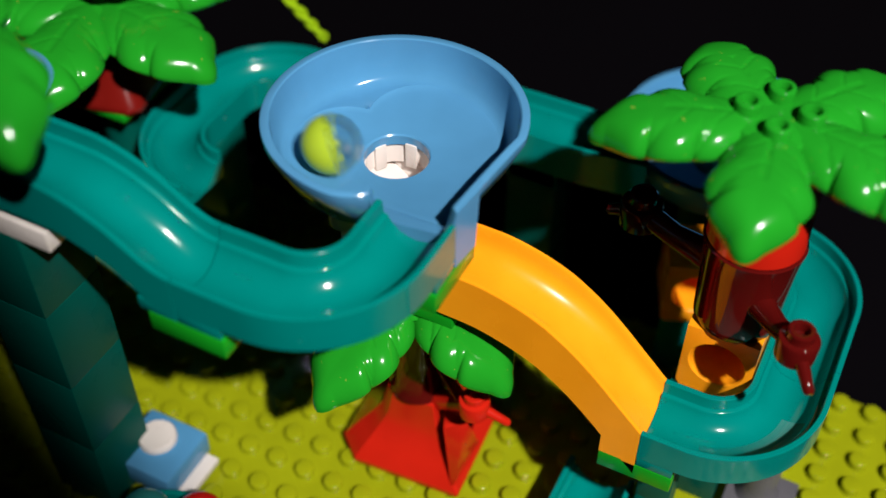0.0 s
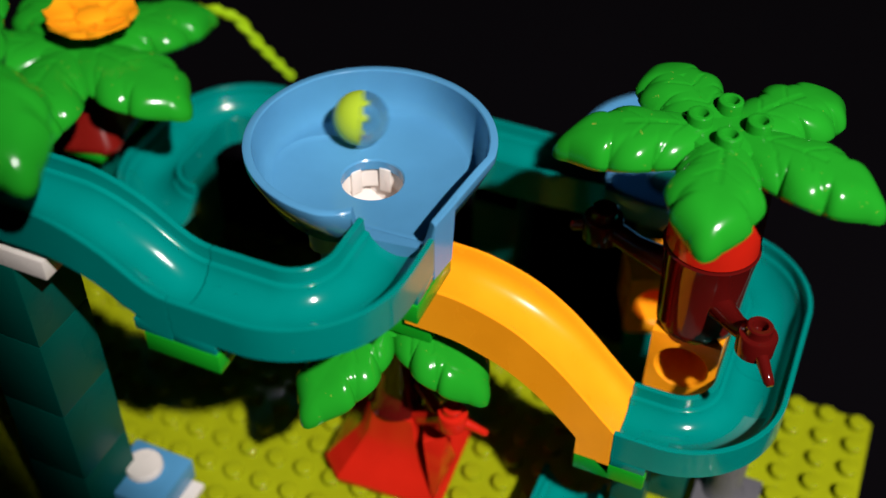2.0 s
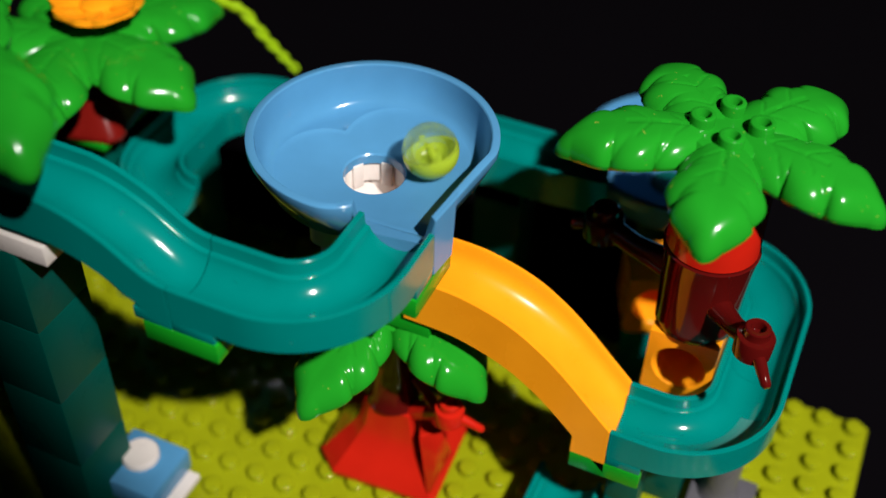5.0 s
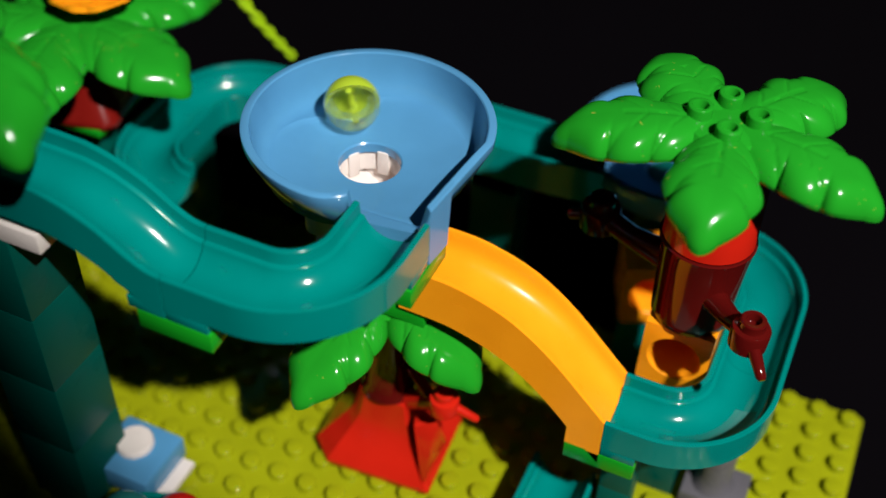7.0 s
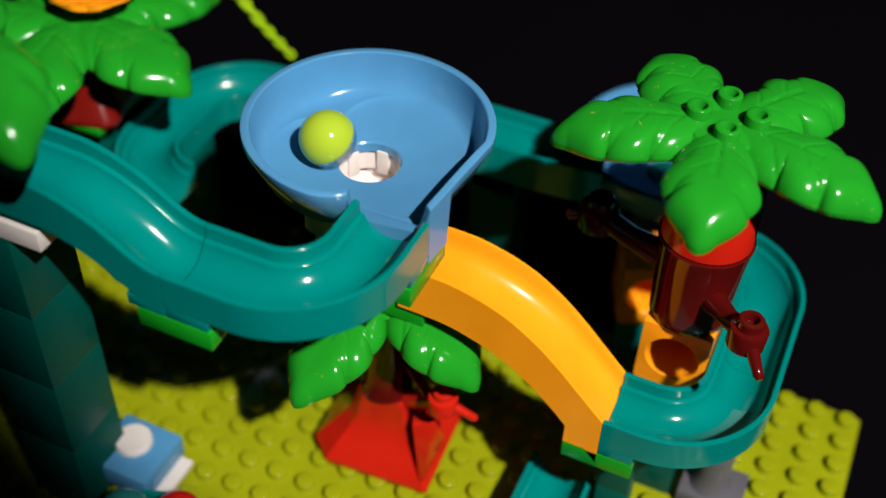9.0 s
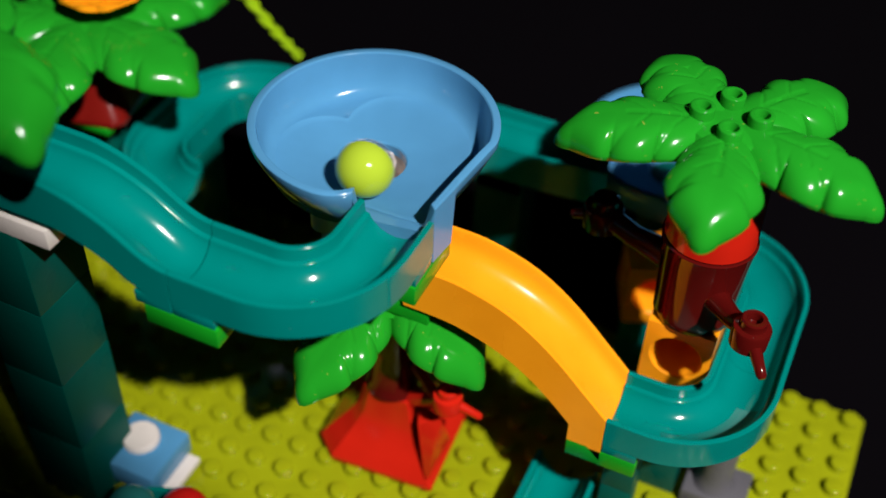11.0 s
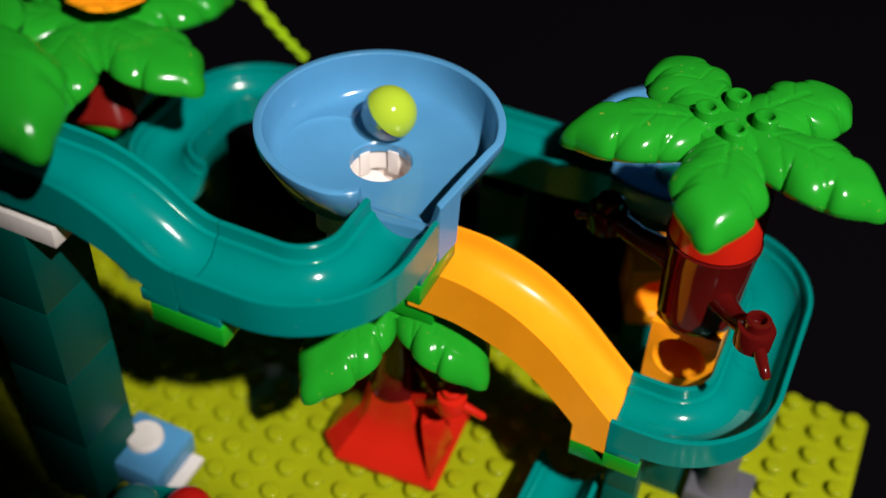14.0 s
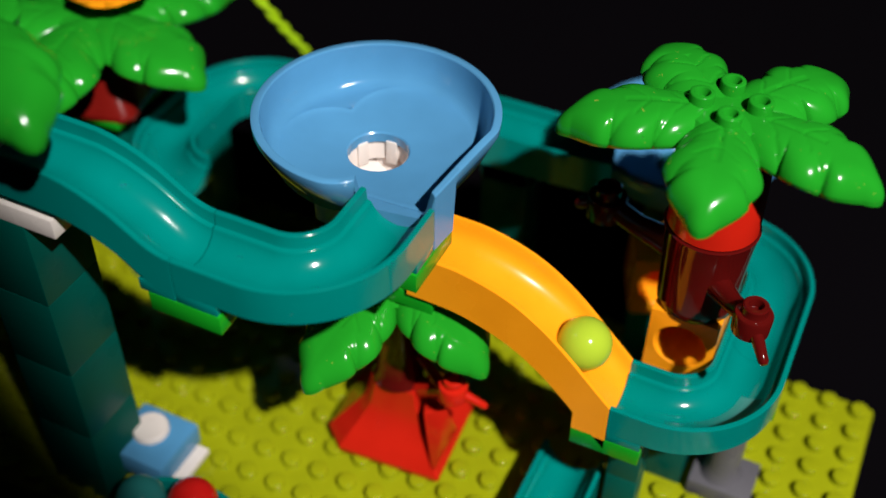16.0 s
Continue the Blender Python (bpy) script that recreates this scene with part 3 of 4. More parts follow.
def tunnel_block(at, turn, label):
    """A 2 x 2 block with a round opening through one face."""
    t = thing("tunnel_block", (*at, 0, 0, turn), label, "block", "orange blocks")
    h, d = S - 0.0006, 4 * K - 0.0002
    n, r, cz = 48, 0.0117, 0.0205
    bm = bmesh.new()

    def ring(y, rad=None):
        out = []
        for i in range(n):
            a = 2 * math.pi * (i + 0.5) / n
            c, s = math.cos(a), math.sin(a)
            if rad is None:
                q = 1 / max(abs(c) / h, (s / (d - cz)) if s > 0 else (-s / cz), 1e-6)
                x, z = q * c, cz + q * s
            else:
                x, z = rad * c, cz + rad * s
            out.append(bm.verts.new((x, y, z)))
        return out

    loops = [ring(h), ring(-h + 0.0005), ring(-h, r + 0.0006), ring(-h + 0.0006, r), ring(h - 0.006, r - 0.0006)]
    for a, b in zip(loops, loops[1:]):
        for i in range(n):
            bm.faces.new((a[i], a[(i + 1) % n], b[(i + 1) % n], b[i]))
    bm.faces.new(loops[0])
    bm.faces.new(loops[-1])
    part("body", bm, ORANGE, t, angle=30)
    return t


tunnel_block((0.2080, 0.0800, 0.0768), 0, "orange plastic block with a round tunnel under the trunk")
tunnel_block((0.1775, 0.1465, 0.0430), 22, "orange plastic block with a round tunnel at the back")
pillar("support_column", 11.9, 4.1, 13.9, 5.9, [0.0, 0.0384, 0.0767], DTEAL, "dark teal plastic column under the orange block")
pillar("support_column", 10.45, 8.4, 12.15, 10.0, [0.0, 0.0215, 0.0429], TEAL, "teal plastic column under the far orange block")


def other_palms():
    palm_leaf((0.0800, 0.0330, 0.1150), -154, "glossy green plastic palm leaves under the blue bowl", studs=False,
              fronds=tuple((az, ln, 0.012) for az, ln, dr in FIVE), size=1.01)
    palm_leaf((-0.0400, -0.0520, 0.2690), -33, "glossy green plastic palm leaves close to the camera", studs=False,
              fronds=((0, 0.0650, 0.010), (165, 0.0620, 0.004), (-150, 0.0620, 0.004), (-72, 0.0620, 0.006)))
    c = thing("start_cup", (-0.0550, -0.0418, 0.2168), "blue plastic cup on top of the ramp track", "cup")
    part("dish", lathe(bmesh.new(), [(0, 0), (0.020, 0), (0.0250, 0.004), (0.0265, 0.0075), (0.0250, 0.0080), (0.0225, 0.0045), (0.010, 0.002), (0, 0.002)], 56), BLUE, c)
    part("stem", lathe(bmesh.new(), [(0, 0.0021), (0.009, 0.0021), (0.009, 0.0416), (0, 0.0420)], 32, (0.0150, -0.0102, 0)), BLUE, c)
    # far palm with a flower on its crown
    hx, hy, hz = -0.1152, 0.0807, 0.1738
    palm_leaf((hx, hy, hz), 4, "glossy green plastic palm leaves with an orange flower", studs=False,
              fronds=((-81, 0.0640, 0.006), (-13, 0.0610, 0.006), (55, 0.0640, 0.003), (135, 0.0580, 0.003), (-158, 0.0670, 0.004)), size=1.22)
    t = thing("palm_tree", (hx, hy, 0.0), "red plastic palm trunk with a square flared root in the shade", "palm tree", "palm trees")
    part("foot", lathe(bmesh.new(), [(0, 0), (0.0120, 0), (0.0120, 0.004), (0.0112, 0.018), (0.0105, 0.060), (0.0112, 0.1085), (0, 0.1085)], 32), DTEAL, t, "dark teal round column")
    part("plate", box_bm(-0.0200, -0.0200, 0.1186, 0.0200, 0.0200, 0.1230, 0.0006), PGREEN, t, "green plate under the flared root")
    part("stem", lathe(bmesh.new(), [(0, 0.1086), (0.0130, 0.1086), (0.0130, 0.1185), (0, 0.1185)], 32), MAROON, t)
    bm = bmesh.new()
    rings = []
    for z, h in ((0.1231, 0.0225), (0.1250, 0.0230), (0.1268, 0.0222), (0.1350, 0.0175), (0.1440, 0.0125), (0.1530, 0.0090), (0.1637, 0.0080)):
        ring = []
        for k in range(4):
            for q in (-0.78, -0.3, 0.3, 0.78):
                a = radians(90 * k + 12)
                ring.append(bm.verts.new((h * (math.cos(a) - q * math.sin(a)), h * (math.sin(a) + q * math.cos(a)), z)))
        rings.append(ring)
    for lo, hi in zip(rings, rings[1:]):
        for i in range(16):
            bm.faces.new((lo[i], lo[(i + 1) % 16], hi[(i + 1) % 16], hi[i]))
    bm.faces.new(rings[0])
    bm.faces.new(rings[-1])
    part("root", bm, SHADEDRED, t, angle=40)
    f = thing("flower", (hx + 0.0085, hy + 0.0090, hz + 0.0003), "orange plastic flower on top of palm leaves", "flower")
    part("stalk", lathe(bmesh.new(), [(0, 0), (0.0050, 0), (0.0050, 0.0075), (0.0085, 0.0092), (0, 0.0094)], 32), GREEN, f)
    part("centre", lathe(bmesh.new(), [(0, 0.0095), (0.0085, 0.0095), (0.0085, 0.0128), (0.0060, 0.0146), (0, 0.0150)], 32), ORANGE, f)
    for k in range(5):
        bm = bmesh.new()
        top, low = [], []
        for i in range(9):
            u = i / 8
            w = 0.0125 * math.sin(math.pi * (0.20 + 0.62 * u)) ** 0.8
            x, z = 0.005 + 0.0165 * u, 0.0118 + 0.0030 * u * u
            top.append([bm.verts.new((x, w * q, z + 0.0016 * q * q - 0.0008 * (1 - abs(q)))) for q in (-1, -0.6, -0.2, 0.2, 0.6, 1)])
            low.append([bm.verts.new((x, w * q, z - 0.0020)) for q in (-1, -0.6, -0.2, 0.2, 0.6, 1)])
        for i in range(8):
            for j in range(5):
                bm.faces.new((top[i][j], top[i][j + 1], top[i + 1][j + 1], top[i + 1][j]))
                bm.faces.new((low[i][j], low[i + 1][j], low[i + 1][j + 1], low[i][j + 1]))
            for j in (0, 5):
                bm.faces.new((top[i][j], top[i + 1][j], low[i + 1][j], low[i][j]))
        for i in (0, 8):
            for j in range(5):
                bm.faces.new((top[i][j], top[i][j + 1], low[i][j + 1], low[i][j]))
        bm.transform(Matrix.Rotation(radians(72 * k - 25), 4, "Z"))
        part("petal", bm, ORANGE, f, angle=50)


other_palms()


def red_base():
    """Square foot with slightly leaning sides, and the round trunk that carries the leaves and the slide's head."""
    t = thing("palm_tree", (0, 0, 0), "bright red plastic square palm foot with a twig", "palm tree")
    bm = bmesh.new()
    rings = []
    for z, h, cx, cy in [(0.0047, 2.03, 4.97, 2.51), (0.0075, 2.05, 4.97, 2.51), (0.0088, 2.01, 4.97, 2.51), (0.0160, 1.64, 4.97, 2.51), (0.0240, 1.25, 4.98, 2.47), (0.0330, 0.95, 5.02, 2.34), (0.0460, 0.80, 5.07, 2.20), (0.0480, 0.76, 5.07, 2.18)]:
        ring = []
        for k in range(4):
            a0, a1 = radians(-135 + 90 * k), radians(-45 + 90 * k)
            p, q = Vector((math.cos(a0), math.sin(a0))) * math.sqrt(2) * h, Vector((math.cos(a1), math.sin(a1))) * math.sqrt(2) * h
            cut = 0.17 if k in (0, 2) else 0.02
            cut2 = 0.17 if k in (3, 1) else 0.02
            for i in range(8):
                w = p.lerp(q, cut + (1 - cut - cut2) * i / 7)
                w.rotate(Matrix.Rotation(radians(4), 2))
                ring.append(bm.verts.new(((cx + w.x) * S, (cy + w.y) * S, z)))
        rings.append(ring)
    for a, b in zip(rings, rings[1:]):
        for i in range(32):
            bm.faces.new((a[i], a[(i + 1) % 32], b[(i + 1) % 32], b[i]))
    bm.faces.new(rings[0])
    bm.faces.new(rings[-1])
    part("foot", bm, RED, t, angle=30)
    # a raised root climbs from the front corner towards the twig
    bm = bmesh.new()
    pts = [(0.1118, 0.0095, 0.0050), (0.1109, 0.0426, 0.0050), (0.0978, 0.0295, 0.0050), (0.1021, 0.0185, 0.0433), (0.1111, 0.0255, 0.0453), (0.0978, 0.0295, 0.0433)]
    vs = [bm.verts.new(p) for p in pts]
    for q in ((0, 2, 1), (3, 4, 5), (0, 1, 4, 3), (1, 2, 5, 4), (2, 0, 3, 5)):
        bm.faces.new([vs[i] for i in q])
    bmesh.ops.bevel(bm, geom=bm.edges[:], offset=0.0007, segments=2, profile=0.5, affect="EDGES")
    part("root", bm, RED, t, angle=40)
    part("trunk", lathe(bmesh.new(), [(0, 0.0481), (0.0140, 0.0481), (0.0120, 0.054), (0.0110, 0.070), (0.0120, 0.1040), (0, 0.1048)], 32, (0.0815, 0.0340, 0)), MAROON, t)
    twig(t, (5.7 * S, 2.0 * S, 0.0440), (0.1165, 0.0205, 0.0675), (0.133, 0.023, 0.0600), RED, 0.76)
    part("thorn", tube(bmesh.new(), [(0.110, 0.024, 0.060), (0.101, 0.028, 0.066), (0.094, 0.031, 0.069)], [0.0030, 0.0026, 0.0020], 12), RED, t)


red_base()


# ---- small things ----
def dot_brick():
    t = thing("brick", (0, 0, 0), "blue plastic brick with a white round knob on a white plate", "brick")
    part("white_plate", box_bm(-2.0 * S, -3.2 * S, 0.0047, 0.12 * S, -1.55 * S, 0.0085, 0.0005), WHITE, t)
    part("blue_block", box_bm(-2.3 * S, -3.4 * S, 0.0086, -0.25 * S, -1.4 * S, 0.0225, 0.0012), BLUE, t)
    part("round_knob", lathe(bmesh.new(), [(0, 0.0226), (0.0092, 0.0226), (0.0092, 0.0252), (0.0084, 0.0264), (0, 0.0266)], 36, (-1.42 * S, -2.25 * S, 0)), WHITE, t)


dot_brick()


def vine():
    t = thing("vine", (0, 0, 0), "twisted lime green plastic vine hanging from the palm", "vine")
    pts = [(-8.87, 10.00, 0.140), (-7.00, 10.00, 0.151), (-5.31, 10.00, 0.157), (-4.44, 10.00, 0.155), (-3.69, 10.00, 0.142), (-3.06, 10.00, 0.133), (-2.44, 10.00, 0.125)]
    pts = [Vector((x * S, y * S, z)) for x, y, z in pts]
    dense = []
    for i in range(len(pts) - 1):
        for k in range(12):
            dense.append(pts[i].lerp(pts[i + 1], k / 12))
    dense.append(pts[-1])
    for ph in (0.0, math.pi):
        line = []
        for i, p in enumerate(dense):
            a = i * 0.42 + ph
            line.append(p + Vector((math.cos(a), math.sin(a), 0.4 * math.cos(a))) * 0.0016)
        part("strand", tube(bmesh.new(), line, [0.0018 - 0.0008 * (i / len(line)) ** 3 for i in range(len(line))], 10), VINE, t)


vine()


# ---- marbles ----
BALL_R = 0.0120


def marble(name, material, label):
    """Half coloured, half clear; the coloured pole points along the marble's own z."""
    t = thing(name, (0, 0, 0), label, "marble", "marbles")
    r = BALL_R
    prof = [(r * math.cos(radians(a)), r * math.sin(radians(a))) for a in range(0, 90, 6)] + [(0, r)]
    q = r * 0.84
    cavity = [(0, q * 0.92)] + [(q * math.cos(radians(a)), q * 0.92 * math.sin(radians(a))) for a in range(80, -1, -8)]
    part("coloured_half", lathe(bmesh.new(), cavity + [(r * 0.90, -0.0003)] + prof, 48), material, t, angle=50)
    outer = [(r * math.cos(radians(a)), -r * math.sin(radians(a)) - 0.00005) for a in range(0, 90, 6)] + [(0, -r)]
    q = r * 0.90
    inner = [(0, -q)] + [(q * math.cos(radians(a)), -q * math.sin(radians(a)) - 0.0002) for a in range(84, -1, -6)]
    part("clear_half", lathe(bmesh.new(), inner + [(r, -0.00006)] + outer[1:], 48), CLEAR, t, "clear plastic half shell", angle=50)
    part("peg", lathe(bmesh.new(), [(0, 0.0090), (0.0018, 0.0090), (0.0016, -0.0022), (0.0010, -0.0028), (0, -0.0028)], 16), material, t)
    for a in (20, 200):
        tab = box_bm(r * 0.80, -0.0013, -0.0026, r * 0.88, 0.0013, 0.0008, 0.0002)
        tab.transform(Matrix.Rotation(radians(a), 4, "Z"))
        part("tab", tab, material, t)
    return t


lime_marble = marble("marble", BALLGREEN, "half lime green half clear plastic marble")
teal_marble = marble("marble", BALLTEAL, "half teal half clear plastic marble in a tray track")
teal_marble.matrix_basis = pose(0.0000, -0.0740, 0.0270, 0, 20, 0)
red_marble = marble("marble", BALLRED, "half red half clear plastic marble in a tray track")
red_marble.matrix_basis = pose(0.0225, -0.0645, 0.0270, 0, 25, 0)


# ---- movement ----
def motions():
    # seconds, the marble's centre, and the way its coloured pole points
    rows = [
        (0.0, 0.0528, 0.0204, 0.1923, -0.81, -0.56, -0.18),
        (0.1, 0.0776, 0.0246, 0.1911, -0.07, 0.13, 0.99),
        (0.2, 0.0976, 0.0394, 0.1926, 0.98, -0.15, 0.15),
        (0.3, 0.0946, 0.0569, 0.1929, 0.42, -0.39, 0.82),
        (0.4, 0.0742, 0.0667, 0.1925, -0.32, 0.88, -0.35),
        (0.5, 0.0510, 0.0609, 0.1927, 0.37, 0.83, -0.41),
        (0.6, 0.0420, 0.0448, 0.1927, 0.20, -0.42, 0.88),
        (0.7, 0.0507, 0.0262, 0.1919, 0.23, -0.94, -0.23),
        (0.8, 0.0717, 0.0203, 0.1914, -0.65, -0.05, 0.76),
        (0.9, 0.0923, 0.0301, 0.1920, 0.84, 0.30, 0.46),
        (1.0, 0.0947, 0.0482, 0.1923, 0.93, -0.29, 0.21),
        (1.1, 0.0799, 0.0635, 0.1922, 0.20, -0.44, 0.88),
        (1.2, 0.0602, 0.0666, 0.1927, -0.41, 0.89, -0.20),
        (1.3, 0.0475, 0.0532, 0.1923, -0.03, 0.62, 0.79),
        (1.4, 0.0483, 0.0324, 0.1918, 0.30, -0.67, 0.68),
        (1.5, 0.0601, 0.0199, 0.1917, -0.23, -0.97, -0.11),
        (1.6, 0.0791, 0.0232, 0.1913, -0.10, -0.54, 0.83),
        (1.7, 0.0927, 0.0380, 0.1918, 0.43, 0.87, -0.23),
        (1.8, 0.0912, 0.0569, 0.1925, 0.92, -0.39, 0.06),
        (1.9, 0.0748, 0.0675, 0.1926, 0.32, -0.49, 0.81),
        (2.0, 0.0552, 0.0601, 0.1921, -0.91, -0.39, 0.12),
        (2.1, 0.0456, 0.0439, 0.1921, -0.30, 0.71, -0.64),
        (2.2, 0.0491, 0.0264, 0.1921, 0.02, 0.21, 0.98),
        (2.3, 0.0649, 0.0182, 0.1917, 0.39, -0.90, 0.21),
        (2.4, 0.0819, 0.0271, 0.1911, -0.01, -0.99, 0.14),
        (2.5, 0.0929, 0.0442, 0.1919, 0.11, 0.24, 0.96),
        (2.6, 0.0885, 0.0626, 0.1928, 0.19, 0.94, -0.27),
        (2.7, 0.0721, 0.0661, 0.1923, 0.92, 0.31, 0.24),
        (2.8, 0.0540, 0.0570, 0.1919, 0.00, -0.04, 1.00),
        (2.9, 0.0438, 0.0403, 0.1923, -0.83, -0.54, 0.13),
        (3.0, 0.0496, 0.0267, 0.1920, -0.95, 0.02, 0.30),
        (3.1, 0.0675, 0.0243, 0.1910, 0.19, -0.46, 0.87),
        (3.2, 0.0872, 0.0304, 0.1914, 0.95, -0.31, 0.06),
        (3.3, 0.0956, 0.0456, 0.1923, 0.32, -0.73, 0.60),
        (3.4, 0.0871, 0.0589, 0.1922, -0.15, -0.46, 0.88),
        (3.5, 0.0690, 0.0630, 0.1918, -0.17, 0.65, -0.74),
        (3.6, 0.0530, 0.0571, 0.1920, 0.11, 0.85, -0.51),
        (3.7, 0.0449, 0.0430, 0.1922, 0.73, -0.11, 0.67),
        (3.8, 0.0512, 0.0284, 0.1917, 0.45, -0.78, 0.42),
        (3.9, 0.0649, 0.0227, 0.1912, 0.25, -0.51, -0.83),
        (4.0, 0.0823, 0.0285, 0.1910, -0.93, -0.19, 0.31),
        (4.1, 0.0934, 0.0402, 0.1919, -0.40, 0.86, 0.31),
        (4.2, 0.0897, 0.0546, 0.1921, -0.26, 0.61, -0.75),
        (6.3, 0.0492, 0.0332, 0.1917, -0.90, -0.20, -0.39),
        (6.4, 0.0606, 0.0265, 0.1910, -0.53, -0.36, 0.76),
        (6.5, 0.0775, 0.0272, 0.1909, 0.18, -0.45, 0.87),
        (6.6, 0.0900, 0.0347, 0.1915, 0.88, -0.12, 0.47),
        (6.7, 0.0906, 0.0467, 0.1916, 0.84, -0.18, 0.50),
        (6.8, 0.0804, 0.0583, 0.1916, 0.35, -0.10, 0.93),
        (6.9, 0.0661, 0.0619, 0.1917, -0.27, 0.54, 0.80),
        (7.0, 0.0531, 0.0568, 0.1920, -0.54, 0.80, 0.26),
        (7.1, 0.0506, 0.0453, 0.1914, -0.57, 0.35, 0.75),
        (7.2, 0.0555, 0.0316, 0.1910, -0.14, -0.71, 0.69),
        (7.3, 0.0654, 0.0246, 0.1910, 0.06, -0.87, 0.49),
        (7.4, 0.0796, 0.0247, 0.1912, 0.52, -0.68, 0.52),
        (7.5, 0.0873, 0.0371, 0.1911, 0.30, -0.49, 0.82),
        (7.6, 0.0868, 0.0515, 0.1915, 0.22, 0.65, 0.72),
        (7.7, 0.0785, 0.0619, 0.1919, 0.50, 0.85, -0.15),
        (7.8, 0.0658, 0.0620, 0.1917, 0.31, 0.66, 0.68),
        (7.9, 0.0549, 0.0532, 0.1914, -0.05, 0.03, 1.00),
        (8.0, 0.0504, 0.0394, 0.1914, -0.21, -0.79, 0.58),
        (8.1, 0.0538, 0.0285, 0.1914, -0.56, -0.82, 0.13),
        (8.2, 0.0647, 0.0259, 0.1909, -0.47, -0.69, 0.55),
        (8.3, 0.0803, 0.0303, 0.1909, 0.25, -0.60, 0.76),
        (8.4, 0.0903, 0.0402, 0.1915, 0.49, -0.06, 0.87),
        (8.5, 0.0896, 0.0520, 0.1918, 0.84, 0.27, 0.47),
        (8.6, 0.0783, 0.0584, 0.1914, 0.46, 0.65, 0.61),
        (8.7, 0.0642, 0.0577, 0.1912, -0.17, 0.58, 0.80),
        (8.8, 0.0521, 0.0510, 0.1916, -0.47, 0.42, 0.77),
        (8.9, 0.0490, 0.0408, 0.1915, -0.69, 0.10, 0.71),
        (9.0, 0.0553, 0.0315, 0.1911, -0.27, -0.47, 0.84),
        (9.1, 0.0677, 0.0283, 0.1900, 0.28, -0.67, 0.69),
        (9.2, 0.0827, 0.0274, 0.1912, 0.33, -0.65, 0.69),
        (11.3, 0.0875, 0.0536, 0.1917, 0.85, -0.17, 0.51),
        (11.4, 0.0791, 0.0593, 0.1916, 0.44, -0.50, 0.75),
        (11.5, 0.0665, 0.0567, 0.1911, 0.09, -0.27, 0.96),
        (11.6, 0.0562, 0.0502, 0.1911, -0.68, -0.62, 0.40),
        (11.7, 0.0506, 0.0415, 0.1913, -0.76, 0.16, -0.63),
        (11.8, 0.0534, 0.0342, 0.1911, -0.56, 0.50, -0.66),
        (11.9, 0.0626, 0.0286, 0.1909, -0.68, -0.14, 0.72),
        (12.0, 0.0753, 0.0297, 0.1899, -0.00, -0.31, 0.95),
        (12.1, 0.0862, 0.0336, 0.1911, 0.72, -0.10, 0.68),
        (12.2, 0.0891, 0.0429, 0.1913, 0.94, 0.08, 0.34),
        (12.3, 0.0821, 0.0505, 0.1910, 0.88, 0.35, 0.32),
        (12.4, 0.0703, 0.0560, 0.1910, 0.30, 0.58, 0.76),
        (12.5, 0.0591, 0.0549, 0.1912, -0.28, 0.54, 0.80),
        (12.6, 0.0519, 0.0502, 0.1915, -0.37, 0.48, 0.79),
        (12.7, 0.0522, 0.0417, 0.1912, -0.51, -0.01, 0.86),
        (12.8, 0.0584, 0.0332, 0.1909, 0.00, -0.77, 0.64),
        (12.9, 0.0684, 0.0306, 0.1894, 0.13, -0.80, 0.59),
        (13.0, 0.0803, 0.0289, 0.1909, 0.41, -0.89, 0.22),
        (13.1, 0.0867, 0.0355, 0.1911, 0.29, -0.67, 0.68),
        (13.2, 0.0857, 0.0457, 0.1910, 0.23, -0.32, 0.92),
        (13.3, 0.0790, 0.0550, 0.1911, 0.02, 0.42, 0.91),
        (13.4, 0.0706, 0.0597, 0.1914, -0.26, 0.83, -0.50),
        (13.5, 0.0632, 0.0574, 0.1912, -0.28, 0.75, -0.60),
        (13.6, 0.0587, 0.0491, 0.1909, -0.39, 0.85, -0.34),
        (13.7, 0.0602, 0.0400, 0.1895, -0.11, 0.16, 0.98),
        (13.8, 0.0751, 0.0443, 0.1887, 0.81, 0.10, 0.58),
        (13.9, 0.0737, 0.0538, 0.1909, 0.90, 0.31, 0.31),
        (14.0, 0.0656, 0.0567, 0.1911, 0.65, 0.17, 0.74),
        (14.1, 0.0588, 0.0547, 0.1912, 0.14, -0.13, 0.98),
        (14.2, 0.0552, 0.0491, 0.1911, 0.18, -0.46, 0.87),
        (14.3, 0.0579, 0.0408, 0.1901, 0.29, -0.67, 0.68),
        (14.4, 0.0720, 0.0410, 0.1875, 0.35, -0.56, 0.75),
        (14.5, 0.0695, 0.0397, 0.1867, -0.13, -0.71, 0.69),
        (14.6, 0.0710, 0.0405, 0.1848, -0.19, 0.33, 0.92),
        (14.7, 0.0700, 0.0400, 0.1828, 0.10, 0.29, 0.95),
        (14.8, 0.0700, 0.0400, 0.1802, 0.18, -0.44, 0.88),
        (14.9, 0.0790, 0.0360, 0.1575, -0.09, -0.78, 0.62),
        (15.0, 0.1160, 0.0320, 0.1470, -0.08, -0.83, -0.56),
        (15.1, 0.1310, 0.0320, 0.1430, 0.29, -0.67, 0.68),
        (15.2, 0.1350, 0.0320, 0.1420, -0.54, -0.80, 0.25),
        (15.3, 0.1400, 0.0320, 0.1390, 0.16, -0.57, -0.81),
        (15.4, 0.1450, 0.0320, 0.1370, 0.58, -0.72, 0.38),
        (15.5, 0.1480, 0.0320, 0.1360, 0.35, -0.56, 0.75),
        (15.6, 0.1530, 0.0320, 0.1330, 0.28, -0.64, 0.72),
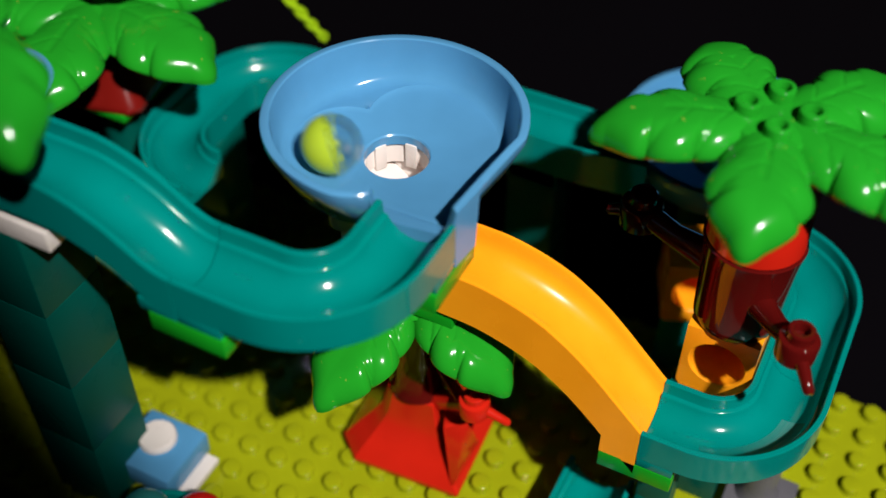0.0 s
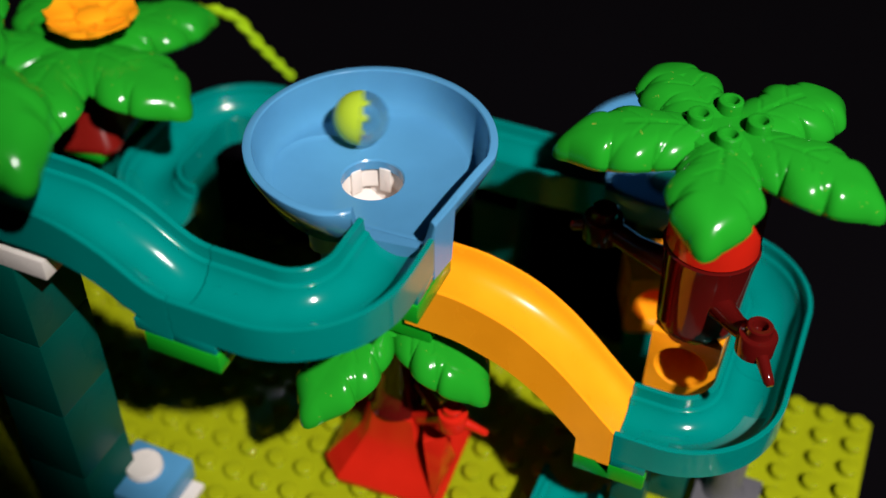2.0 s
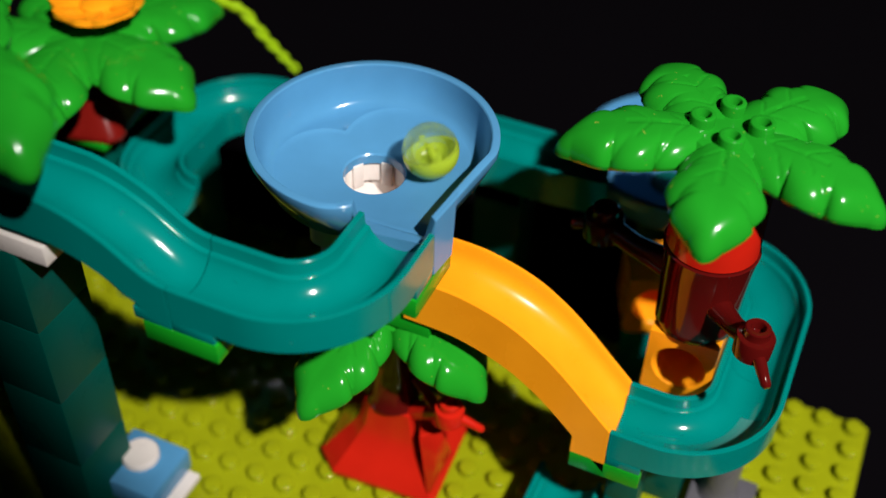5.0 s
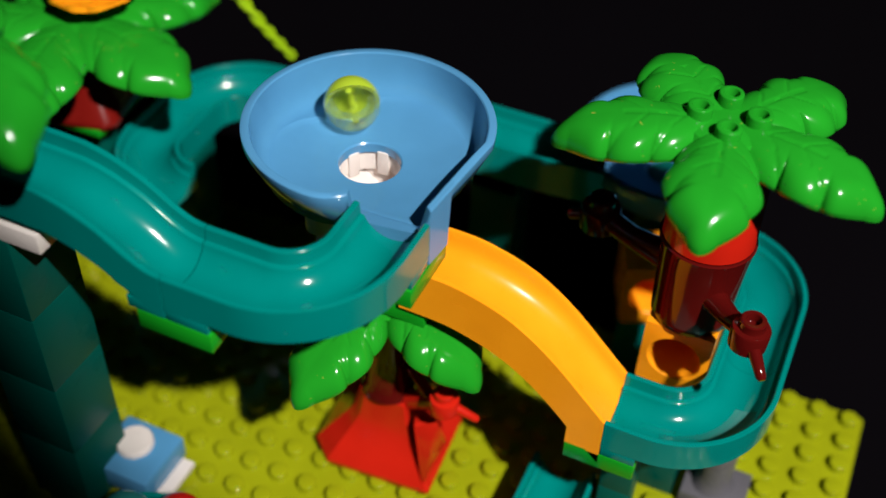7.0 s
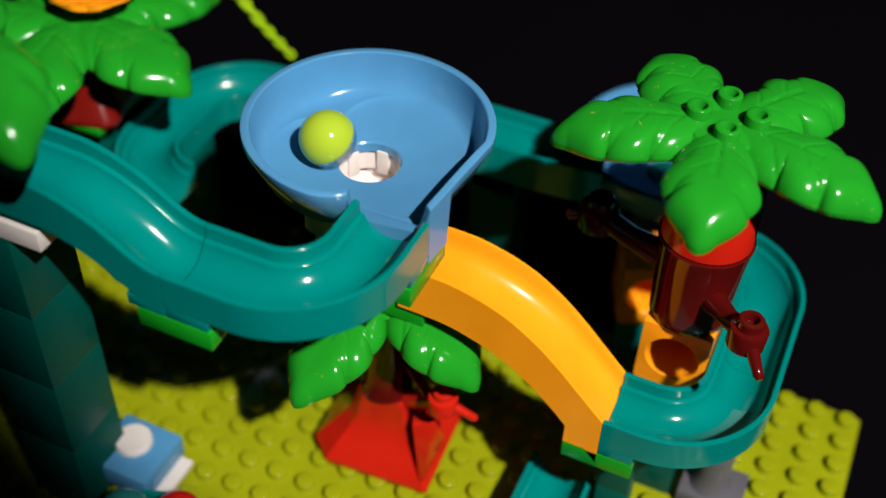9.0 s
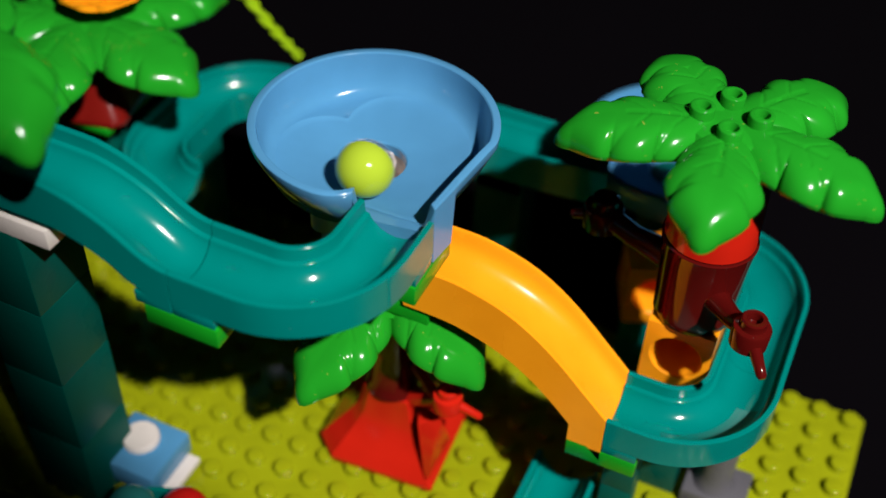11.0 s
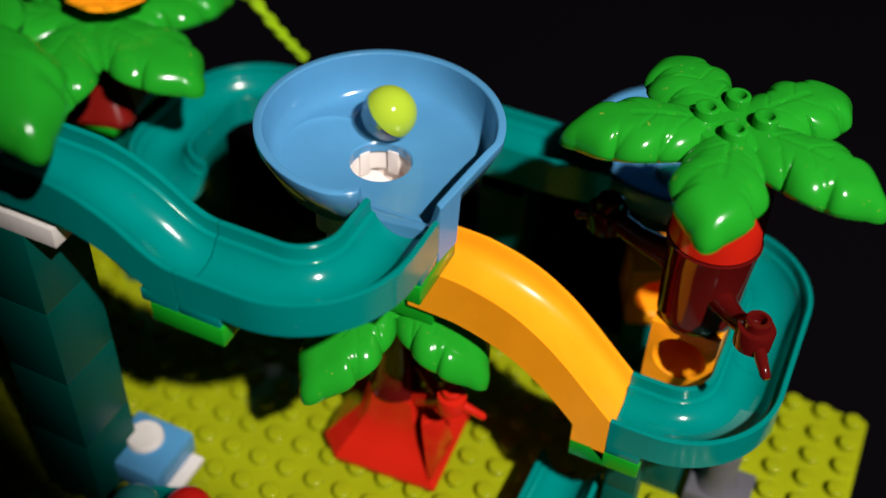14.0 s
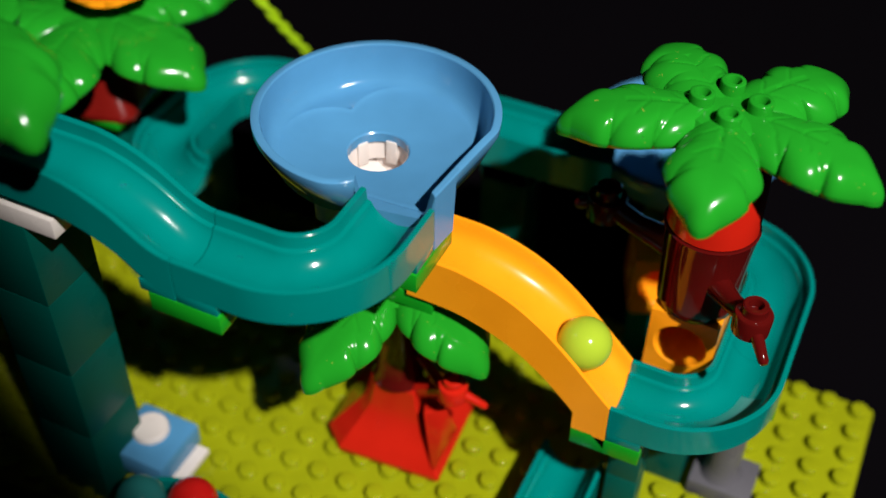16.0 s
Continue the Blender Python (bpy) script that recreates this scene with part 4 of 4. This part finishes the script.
        (15.7, 0.1580, 0.0320, 0.1300, 0.19, -0.44, 0.88),
        (15.8, 0.1630, 0.0320, 0.1260, 0.30, -0.67, 0.68),
        (15.9, 0.1680, 0.0320, 0.1210, 0.27, -0.60, 0.75),
        (16.0, 0.1730, 0.0320, 0.1150, 0.34, -0.72, 0.61),
    ]
    keys = []
    turn = None
    for a, b in zip(rows, rows[1:]):
        pa, pb = Vector(a[1:4]), Vector(b[1:4])
        na, nb = Vector(a[4:7]).normalized(), Vector(b[4:7]).normalized()
        if turn is None:
            turn = Vector((0, 0, 1)).rotation_difference(na)
        if b[0] - a[0] < 0.15:
            arc_turn = (turn @ Vector((0, 0, 1))).rotation_difference(nb)
            axis, angle = arc_turn.to_axis_angle()
            ra, rb = pa.xy - BC.xy, pb.xy - BC.xy
            round_bowl = a[0] < 14.2 and ra.length > 0.01 and rb.length > 0.01
            sweep_angle = ra.angle_signed(rb) if round_bowl else 0.0
            for k in range(3):
                u = k / 3
                p = pa.lerp(pb, u)
                if round_bowl:
                    q = ra.copy()
                    q.rotate(Matrix.Rotation(-sweep_angle * u, 2))
                    q = q.normalized() * (ra.length + (rb.length - ra.length) * u)
                    p.x, p.y = BC.x + q.x, BC.y + q.y
                keys.append((a[0] + 0.1 * u, p, Matrix.Rotation(angle * u, 3, axis).to_quaternion() @ turn))
            turn = arc_turn @ turn
        else:
            # out of sight the marble goes on rolling round the bowl
            n = round((b[0] - a[0]) * 30)
            ra, rb = pa.xy - BC.xy, pb.xy - BC.xy
            start = math.atan2(ra.y, ra.x)
            total = (math.atan2(rb.y, rb.x) - start) % (2 * math.pi) + 4 * math.pi
            last = pa
            for k in range(n):
                u = k / n
                th = start + total * (u + 0.04 * u * (1 - u))
                r = ra.length + (rb.length - ra.length) * u
                p = Vector((BC.x + r * math.cos(th), BC.y + r * math.sin(th), pa.z + (pb.z - pa.z) * u))
                d = p - last
                if d.length > 1e-6:
                    axis = Vector((0, 0, 1)).cross(d).normalized()
                    turn = Matrix.Rotation(d.length / BALL_R, 3, axis).to_quaternion() @ turn
                keys.append((a[0] + k / 30, p, turn.copy()))
                last = p
            fix = (turn @ Vector((0, 0, 1))).rotation_difference(nb)
            axis, angle = fix.to_axis_angle()
            for i in range(8):
                t0, p0, q0 = keys[-8 + i]
                keys[-8 + i] = (t0, p0, Matrix.Rotation(angle * (i + 1) / 9, 3, axis).to_quaternion() @ q0)
            turn = fix @ turn
    keys.append((rows[-1][0], Vector(rows[-1][1:4]), turn))
    walk(lime_marble, [(t, Matrix.Translation(p) @ q.to_matrix().to_4x4()) for t, p, q in keys])


motions()
